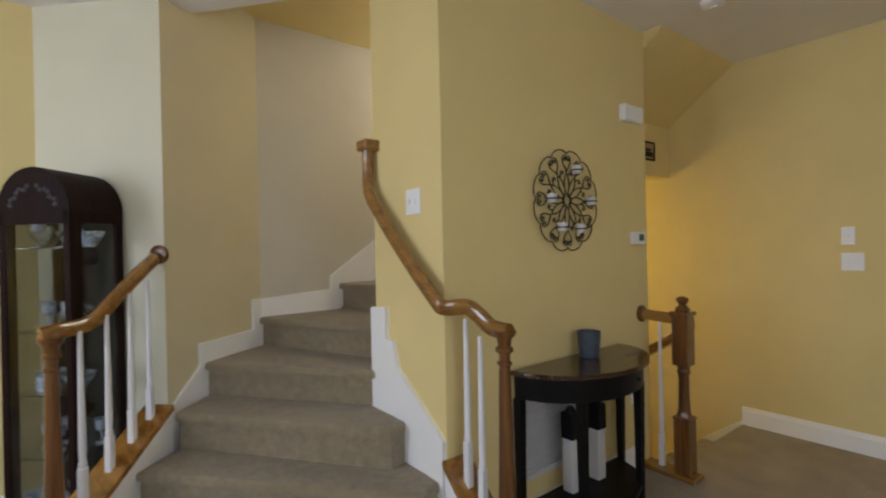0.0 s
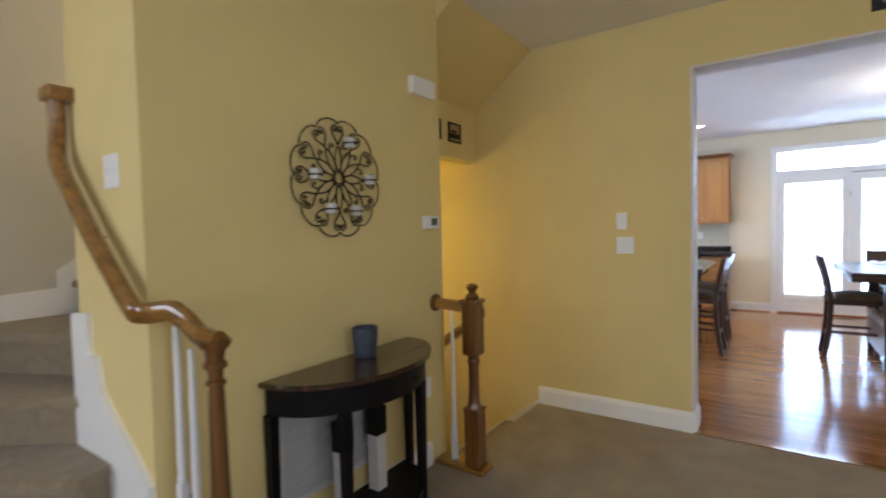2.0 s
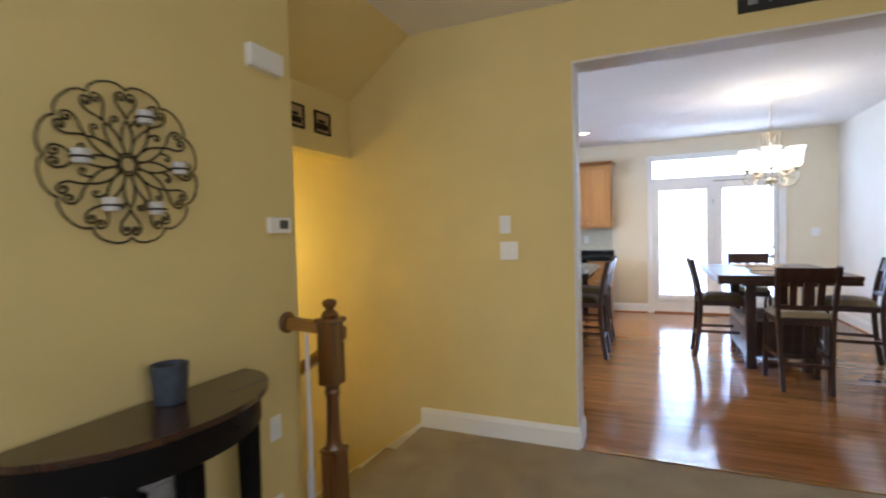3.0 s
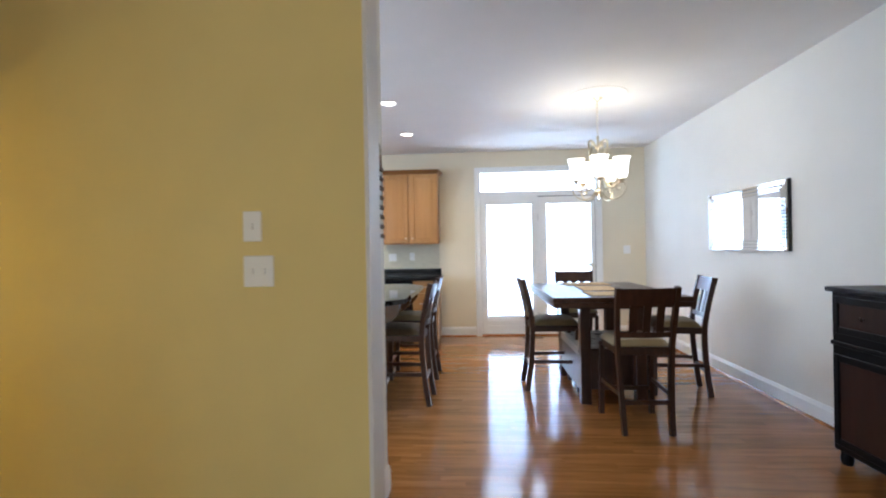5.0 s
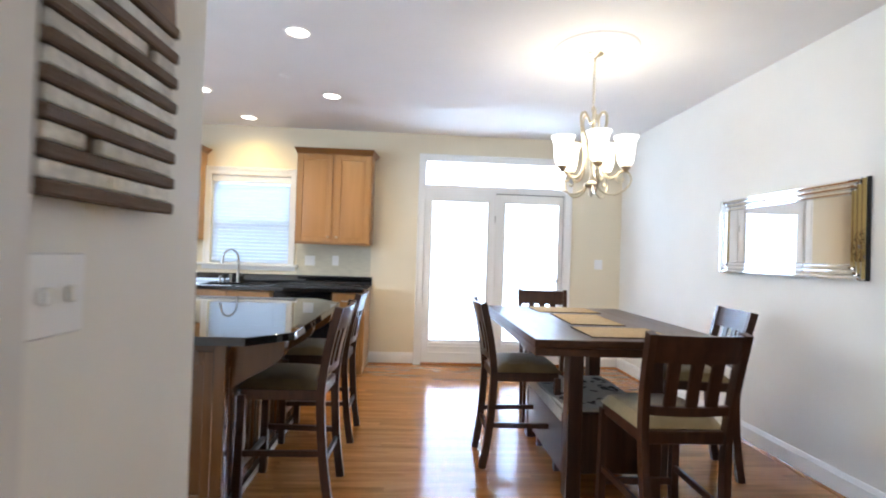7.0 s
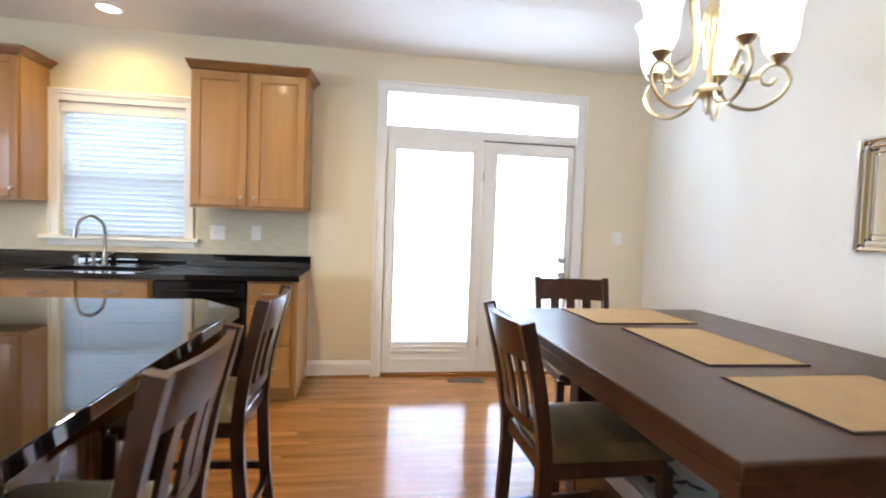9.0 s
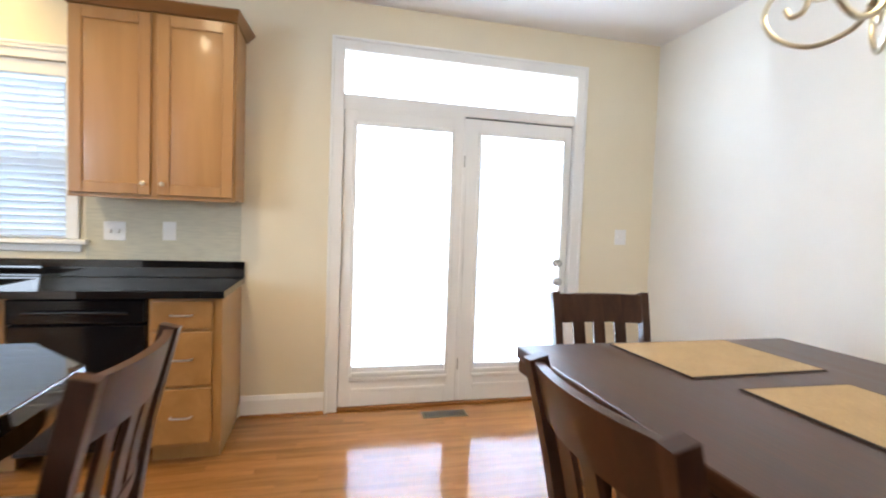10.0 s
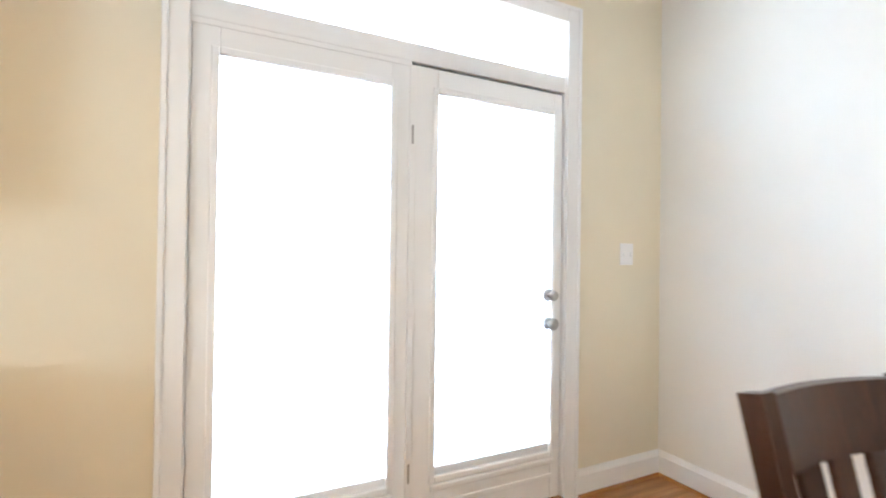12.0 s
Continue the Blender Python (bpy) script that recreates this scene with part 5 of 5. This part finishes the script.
for j in range(n + 1):
    v = -1 + 2 * j / n
    row = []
    for i in range(n + 1):
        u = -1 + 2 * i / n
        edge = max(abs(u), abs(v))
        crown = (1 - u ** 6) * (1 - v ** 6)
        w = 0.222 - 0.012 * (1 - v) * 0.5
        row.append(b.verts.new((u * w, -0.185 + (v + 1) * 0.5 * 0.405, 0.605 + 0.05 * crown ** 0.5 + 0.012 * (1 - u * u) * (1 - v * v))))
    rows.append(row)
for p, q in zip(rows, rows[1:]):
    for i in range(n):
        b.faces.new((p[i], p[i + 1], q[i + 1], q[i]))
bmesh.ops.solidify(b, geom=b.faces[:], thickness=0.006)
part("seat_cushion", b, SEAT, chair, "olive upholstered seat")
for piece in chair.children:
    piece.data.transform(Matrix.Diagonal((0.94, 1.0, 0.991, 1.0)))
copy_thing(chair, pose(7.17, 0.87, 0, 0, 0, -1))
for m, lab in ((pose(6.80, -0.493, 0, 0, 0, 181), "espresso counter chair at the long side of the table"),
               (pose(5.855, -0.948, 0, 0, 0, -89.3), "espresso wood counter chair at the end of the dining table"),
               (pose(6.66, -1.555, 0, 0, 0, -9), "espresso wood counter chair between the table and the pale wall"),
               (pose(7.642, -0.905, 0, 0, 0, 84), "espresso wood counter chair at the door end of the table")):
    tagged(copy_thing(chair, m), lab)

tab = thing("dining_table", "espresso counter-height dining table with a storage base", "table", pose(6.735, -0.908, 0))
b = B()
box(b, (-0.765, -0.53, 0.874), (0.765, 0.53, 0.914), 0.006, seg=2)
part("tabletop", b, ESPRESSOX, tab)
b = B()
box(b, (-0.50, -0.30, 0.79), (0.50, 0.30, 0.83), 0.004)
box(b, (-0.755, -0.525, 0.832), (0.755, 0.525, 0.8738), 0.003)
part("apron", b, ESPRESSOX, tab)
for sx in (-1, 1):
    for sy in (-1, 1):
        b = B()
        box(b, (sx * 0.445 - 0.042, sy * 0.225 - 0.042, 0), (sx * 0.445 + 0.042, sy * 0.225 + 0.042, 0.79), 0.004)
        part("leg", b, ESPRESSO, tab)
b = B()
box(b, (-0.40, -0.265, 0.10), (0.40, 0.265, 0.44), 0.006)
part("storage_base", b, ESPRESSO, tab)
cloth = thing("folded_cloth", "white folded cloth with a charcoal leaf print on the table base", "cloth", pose(6.735, -0.908, 0.441))
b = B()
box(b, (-0.38, -0.262, 0.0), (0.38, 0.25, 0.022), 0.009, seg=2)
box(b, (-0.38, 0.252, -0.055), (0.38, 0.272, 0.018), 0.008, seg=2)
part("fabric", b, PATTERN_BASE, cloth)
rp = random.Random(9)
b = B()
for i in range(52):
    x, y, a = rp.uniform(-0.34, 0.34), rp.uniform(-0.225, 0.225), rp.uniform(0, 6.3)
    pts = [((0.026 + 0.008 * (k % 2)) * math.cos(2 * math.pi * k / 10), (0.010 + 0.004 * (k % 2)) * math.sin(2 * math.pi * k / 10)) for k in range(10)]
    prism(b, pts, 0.0215, 0.0232, pose(x, y, 0, 0, 0, math.degrees(a)))
tagged(part("leaf_print", b, PATTERN_INK, cloth, "charcoal leaf print"), kind="stuff")
for cx, cy, w, d, rz in ((7.295, -0.925, 0.36, 0.46, 1), (6.76, -0.91, 0.51, 0.33, -2), (6.23, -0.918, 0.35, 0.45, 0)):
    pm = thing("placemat", "straw woven placemat with a dark bound edge on the table", "placemat", pose(cx, cy, 0.9145, 0, 0, rz), "placemats on the dining table")
    b = B()
    box(b, (-w / 2 + 0.006, -d / 2 + 0.006, 0), (w / 2 - 0.006, d / 2 - 0.006, 0.0045))
    part("weave", b, MATSTRAW, pm)
    b = B()
    for a, c in (((-w / 2, -d / 2, 0), (w / 2, -d / 2 + 0.006, 0.004)), ((-w / 2, d / 2 - 0.006, 0), (w / 2, d / 2, 0.004)), ((-w / 2, -d / 2 + 0.006, 0), (-w / 2 + 0.006, d / 2 - 0.006, 0.004)), ((w / 2 - 0.006, -d / 2 + 0.006, 0), (w / 2, d / 2 - 0.006, 0.004))):
        box(b, a, c)
    part("binding", b, MATEDGE, pm)

# chandelier and ceiling medallion
rose = thing("ceiling_medallion", "white moulded ceiling medallion above the chandelier", "ceiling medallion", pose(6.86, -0.965, H, 180, 0, 0))
b = B()
lathe(b, [(0.285, 0), (0.283, 0.006), (0.272, 0.011), (0.258, 0.007), (0.235, 0.006), (0.222, 0.011), (0.205, 0.006), (0.12, 0.005), (0.10, 0.014), (0.07, 0.016)], seg=48)
part("ring_moulding", b, CEIL, rose)
ch = thing("chandelier", "five-light champagne brass chandelier with lit frosted glass shades", "chandelier", pose(6.895, -0.975, -0.073) @ Matrix.Diagonal((1.06, 1.06, 1.057, 1)))
b = B()
lathe(b, [(0.065, 2.661), (0.062, 2.652), (0.04, 2.635), (0.012, 2.625), (0.008, 2.61)], seg=24)
part("canopy", b, BRASS, ch)
b = B()
for i in range(17):
    z = 2.61 - i * 0.018
    r = [(0.0085 * math.cos(2 * math.pi * k / 10), 0, 0.0135 * math.sin(2 * math.pi * k / 10)) for k in range(10)]
    sweep(b, r, round_section(0.0022, 5), True, UPY, Matrix.Translation((0, 0, z)) @ pose(0, 0, 0, 0, 0, 90 * (i % 2)))
tagged(part("chain", b, BRASS, ch), kind="stuff")
b = B()
lathe(b, [(0.006, 2.31), (0.014, 2.29), (0.008, 2.26), (0.010, 2.10), (0.026, 2.07), (0.03, 1.99), (0.014, 1.95), (0.010, 1.86), (0.014, 1.82), (0.045, 1.80), (0.048, 1.785), (0.02, 1.77), (0.012, 1.745), (0.013, 1.73), (0.003, 1.712)], seg=20)
part("column", b, BRASS, ch)
for i in range(5):
    a = 2 * math.pi * i / 5 + 0.45
    ca, sa = math.cos(a), math.sin(a)

    def at(r, z):
        return (r * ca, r * sa, z)

    arm = new("arm")
    arm.parent = ch
    side = Vector((-sa, ca, 0))
    b = B()
    sweep(b, smooth_path([at(0.03, 1.80), at(0.07, 1.745), at(0.14, 1.725), at(0.205, 1.755), at(0.24, 1.81), at(0.225, 1.86), at(0.185, 1.872), at(0.155, 1.845), at(0.16, 1.812), at(0.185, 1.805), at(0.197, 1.825)], 4), round_section(0.0065, 7), up=side)
    sweep(b, smooth_path([at(0.02, 2.20), at(0.055, 2.26), at(0.085, 2.235), at(0.075, 2.12), at(0.055, 1.98), at(0.07, 1.87), at(0.12, 1.83), at(0.165, 1.85)], 4), round_section(0.009, 8, 0.0045), up=side)
    part("scroll", b, BRASS, arm)
    b = B()
    lathe(b, [(0.008, 1.868), (0.03, 1.893), (0.034, 1.90), (0.02, 1.91)], Matrix.Translation((0.205 * ca, 0.205 * sa, 0)), 16)
    part("cup", b, BRASS, arm)
    b = B()
    lathe(b, [(0.022, 1.903), (0.039, 1.915), (0.050, 1.945), (0.054, 1.99), (0.058, 2.04), (0.066, 2.072), (0.077, 2.09), (0.074, 2.091), (0.062, 2.07), (0.054, 2.036), (0.050, 1.99), (0.045, 1.948), (0.034, 1.918)], Matrix.Translation((0.205 * ca, 0.205 * sa, 0)), 20, caps=False)
    part("shade", b, SHADE, arm, "lit frosted bell glass shade")

for i, (cx, cy) in enumerate(((6.86, 1.035), (8.13, 1.035), (9.0, 2.085), (8.12, 2.2))):
    dl = thing("downlight", "lit recessed ceiling downlight with a white ring", "downlight", pose(cx, cy, H, 180, 0, 0), "kitchen downlights")
    b = B()
    lathe(b, [(0.092, 0), (0.092, 0.004), (0.076, 0.006), (0.07, 0.002)], seg=28, caps=False)
    part("ring", b, WHITE, dl)
    b = B()
    lathe(b, [(0.07, 0.0015), (0.03, 0.0025)], seg=28)
    part("lamp", b, BULB, dl)
sp = thing("sprinkler_cover", "small white round sprinkler cover on the ceiling", "sprinkler", pose(7.665, 1.342, H, 180, 0, 0))
b = B()
lathe(b, [(0.04, 0), (0.04, 0.005), (0.034, 0.008)], seg=20)
part("disc", b, WHITE, sp)

# mirror on the long wall
mir = thing("wall_mirror", "long silver-edged wall mirror on the pale dining wall", "mirror", pose(6.785, RY, 1.53))
w, h = 0.625, 0.29
b = B()
box(b, (-w, 0, -h), (w, 0.02, h), 0.002)
part("backing", b, BLACK, mir)
b = B()
box(b, (-w + 0.092, 0.02, -h + 0.092), (w - 0.092, 0.024, h - 0.092))
part("glass", b, MIRROR, mir)
for i in range(3):
    o0, o1, y = i * 0.031, i * 0.031 + 0.029, 0.044 - i * 0.004
    for a0, a1, c0, c1 in ((-w + o0, -w + o1, -h + o0, h - o0), (w - o1, w - o0, -h + o0, h - o0), (-w + o1, w - o1, -h + o0, -h + o1), (-w + o1, w - o1, h - o1, h - o0)):
        b = B()
        box(b, (a0, 0.02, c0), (a1, y, c1), 0.0115)
        part("mirror_strip", b, MIRROR, mir)

# buffet cabinet
buf = thing("buffet_cabinet", "black buffet cabinet with dark cherry drawer and door panels", "cabinet", pose(4.735, RY + 0.012, 0) @ Matrix.Diagonal((1, 0.9, 1, 1)))
b = B()
box(b, (-0.50, 0.0, 0.08), (0.50, 0.40, 1.015), 0.004)
part("body", b, BLACKWOOD, buf)
b = B()
box(b, (-0.525, -0.005, 1.015), (0.525, 0.43, 1.045), 0.008, seg=2)
part("top", b, BLACKWOOD, buf)
for sx in (-1, 1):
    for y in (0.045, 0.355):
        b = B()
        lathe(b, [(0.028, 0), (0.036, 0.03), (0.03, 0.08)], pose(sx * 0.455, y, 0), 12)
        part("foot", b, BLACKWOOD, buf)
PANELRED = wood("dark_cherry_panel", (0.014, 0.005, 0.003), (0.032, 0.011, 0.006), 0.35, 0.2, 1.0, axis=2)
for i in range(2):
    x0 = -0.475 + i * 0.485
    for name, z0, hh in (("drawer", 0.775, 0.215), ("door", 0.12, 0.53)):
        d = new(name)
        d.parent = buf
        b = B()
        for a, c in (((0, 0.40, 0), (0.04, 0.42, hh)), ((0.425, 0.40, 0), (0.465, 0.42, hh)), ((0.04, 0.40, 0), (0.425, 0.42, 0.04)), ((0.04, 0.40, hh - 0.04), (0.425, 0.42, hh))):
            box(b, a, c, 0.003)
        part("face_frame", b, BLACKWOOD, d)
        b = B()
        box(b, (0.04, 0.40, 0.04), (0.425, 0.41, hh - 0.04), 0.002)
        part("inset_panel", b, PANELRED, d, "dark cherry inset panel")
        b = B()
        lathe(b, [(0.006, 0), (0.006, 0.012), (0.014, 0.02), (0.008, 0.028)], Matrix.Translation((0.2325 if name == "drawer" else (0.44 if i == 0 else 0.025), 0.42, hh / 2)) @ pose(0, 0, 0, -90, 0, 0), 12)
        part("knob", b, IRON, d)
        d.matrix_basis = pose(x0, 0, z0)
b = B()
box(b, (-0.505, 0.395, 0.70), (0.505, 0.412, 0.725), 0.004)
part("waist_moulding", b, BLACKWOOD, buf)

# slatted board and switch on the short kitchen wall
brd = thing("slatted_wall_board", "weathered grey slatted wooden board with whitewashed strips and a brown arched top", "wall decor", facing_s(4.465, 0.72, 1.368))
b = B()
box(b, (-0.155, 0.0, 0.002), (0.155, 0.028, 0.37), 0.003)
part("backing", b, GREYBOARD, brd)
for i in range(8):
    z = i * 0.0475
    b = B()
    box(b, (-0.159, 0.028, z), (0.159, 0.046, z + 0.0205), 0.003)
    part("grey_slat", b, GREYBOARD, brd)
    if i < 7:
        for x0, x1 in ((-0.152, 0.02), (0.022, 0.152)) if i not in (1, 5) else ((-0.152, 0.05), (0.08, 0.152)) if i == 1 else ((-0.152, -0.09), (-0.06, 0.152)):
            b = B()
            box(b, (x0, 0.028, z + 0.022), (x1, 0.039 + 0.003 * (i % 2), z + 0.046), 0.003)
            part("white_slat", b, WHITEBOARD, brd, "whitewashed strip")
b = B()
prism(b, [(-0.157, 0.355), (0.157, 0.355), (0.15, 0.41), (0.115, 0.455), (0.06, 0.48), (0.0, 0.488), (-0.06, 0.48), (-0.115, 0.455), (-0.15, 0.41)], 0.0, 0.038, Matrix(((1, 0, 0, 0), (0, 0, 1, 0), (0, 1, 0, 0), (0, 0, 0, 1))))
part("arched_head", b, wood("worn_brown_board", (0.10, 0.055, 0.028), (0.22, 0.13, 0.07), 0.7), brd, "worn brown arched head")
for x in (-0.06, 0.06):
    b = B()
    lathe(b, [(0.02, 0), (0.022, 0.008), (0.012, 0.016), (0.003, 0.018)], Matrix.Translation((x, 0.038, 0.42)) @ pose(0, 0, 0, -90, 0, 0), 14)
    part("round_stud", b, WHITEBOARD, brd)
plate("light_switch", facing_s(4.39, 0.72, 1.235), 0.118, 0.118, "white two-gang switch plate under the slatted board", "switch", 2)

# bright garden distance beyond the doors and the sink window
m = bpy.data.materials.new("hazy_garden_distance")
m.use_nodes = True
nt = m.node_tree
pb = nt.nodes["Principled BSDF"]
tc = nt.nodes.new("ShaderNodeTexCoord")
nz = nt.nodes.new("ShaderNodeTexNoise")
nz.inputs["Scale"].default_value, nz.inputs["Detail"].default_value = 1.1, 5
nt.links.new(tc.outputs["Object"], nz.inputs["Vector"])
rp2 = nt.nodes.new("ShaderNodeValToRGB")
rp2.color_ramp.elements[0].position, rp2.color_ramp.elements[0].color = 0.35, (0.45, 0.60, 0.50, 1)
rp2.color_ramp.elements[1].position, rp2.color_ramp.elements[1].color = 0.55, (0.72, 0.86, 1.0, 1)
nt.links.new(nz.outputs["Fac"], rp2.inputs["Fac"])
nt.links.new(rp2.outputs["Color"], pb.inputs["Emission Color"])
pb.inputs["Base Color"].default_value = (0.5, 0.55, 0.5, 1)
pb.inputs["Emission Strength"].default_value = GLOW
bm = B()
box(bm, (15.0, -14, -0.2), (15.1, 14, 9.0))
tagged(part("backdrop", bm, m), "bright hazy garden distance outside the doors", "backdrop", kind="structure")

# floor boards of the kitchen, running across the room
rb = random.Random(2)
BW = 0.0635
boards = {}
rest_v, rest_f = [], []


def board_mesh(length):
    if length not in boards:
        b = B()
        box(b, (-BW / 2 + 0.00015, 0, -0.012), (BW / 2 - 0.00015, length - 0.0003, 0.0), 0.0002)
        me = finish(b, "floor_board")
        me.materials.append(PLANK)
        boards[length] = me
    return boards[length]


count = 0
rows_n = int((FX - 4.03) / BW) + 1
for i in range(rows_n):
    x = 4.03 + BW * (i + 0.5)
    y = RY - rb.uniform(0, 0.8)
    while y < KY:
        length = rb.choice((0.6, 0.8, 1.0, 1.2))
        y0, y1 = max(y, RY), min(y + length, KY)
        near = 5.3 < x < 9.25 and y0 > -1.6 and y1 < 1.05
        if near and y0 == y and y1 == y + length and count < 300:
            o = new("floor_board", board_mesh(length))
            o.parent = floor_k
            o.matrix_basis = pose(x, y, 0)
            count += 1
        elif y1 - y0 > 0.02:
            n = len(rest_v)
            xa, xb = x - BW / 2 + 0.00015, x + BW / 2 - 0.00015
            e = 0.0002
            rest_v += [(xa, y0, -0.012), (xb, y0, -0.012), (xb, y1 - 0.0003, -0.012), (xa, y1 - 0.0003, -0.012),
                       (xa, y0, -e), (xb, y0, -e), (xb, y1 - 0.0003, -e), (xa, y1 - 0.0003, -e),
                       (xa + e, y0 + e, 0), (xb - e, y0 + e, 0), (xb - e, y1 - 0.0003 - e, 0), (xa + e, y1 - 0.0003 - e, 0)]
            for k in range(4):
                l = (k + 1) % 4
                rest_f += [(n + k, n + l, n + 4 + l, n + 4 + k), (n + 4 + k, n + 4 + l, n + 8 + l, n + 8 + k)]
            rest_f.append((n + 8, n + 9, n + 10, n + 11))
        y += length
me = bpy.data.meshes.new("floor_boards")
me.from_pydata(rest_v, [], rest_f)
me.materials.append(PLANKI)
o = new("floor_boards", me)
o.parent = floor_k
tagged(o, kind="stuff")
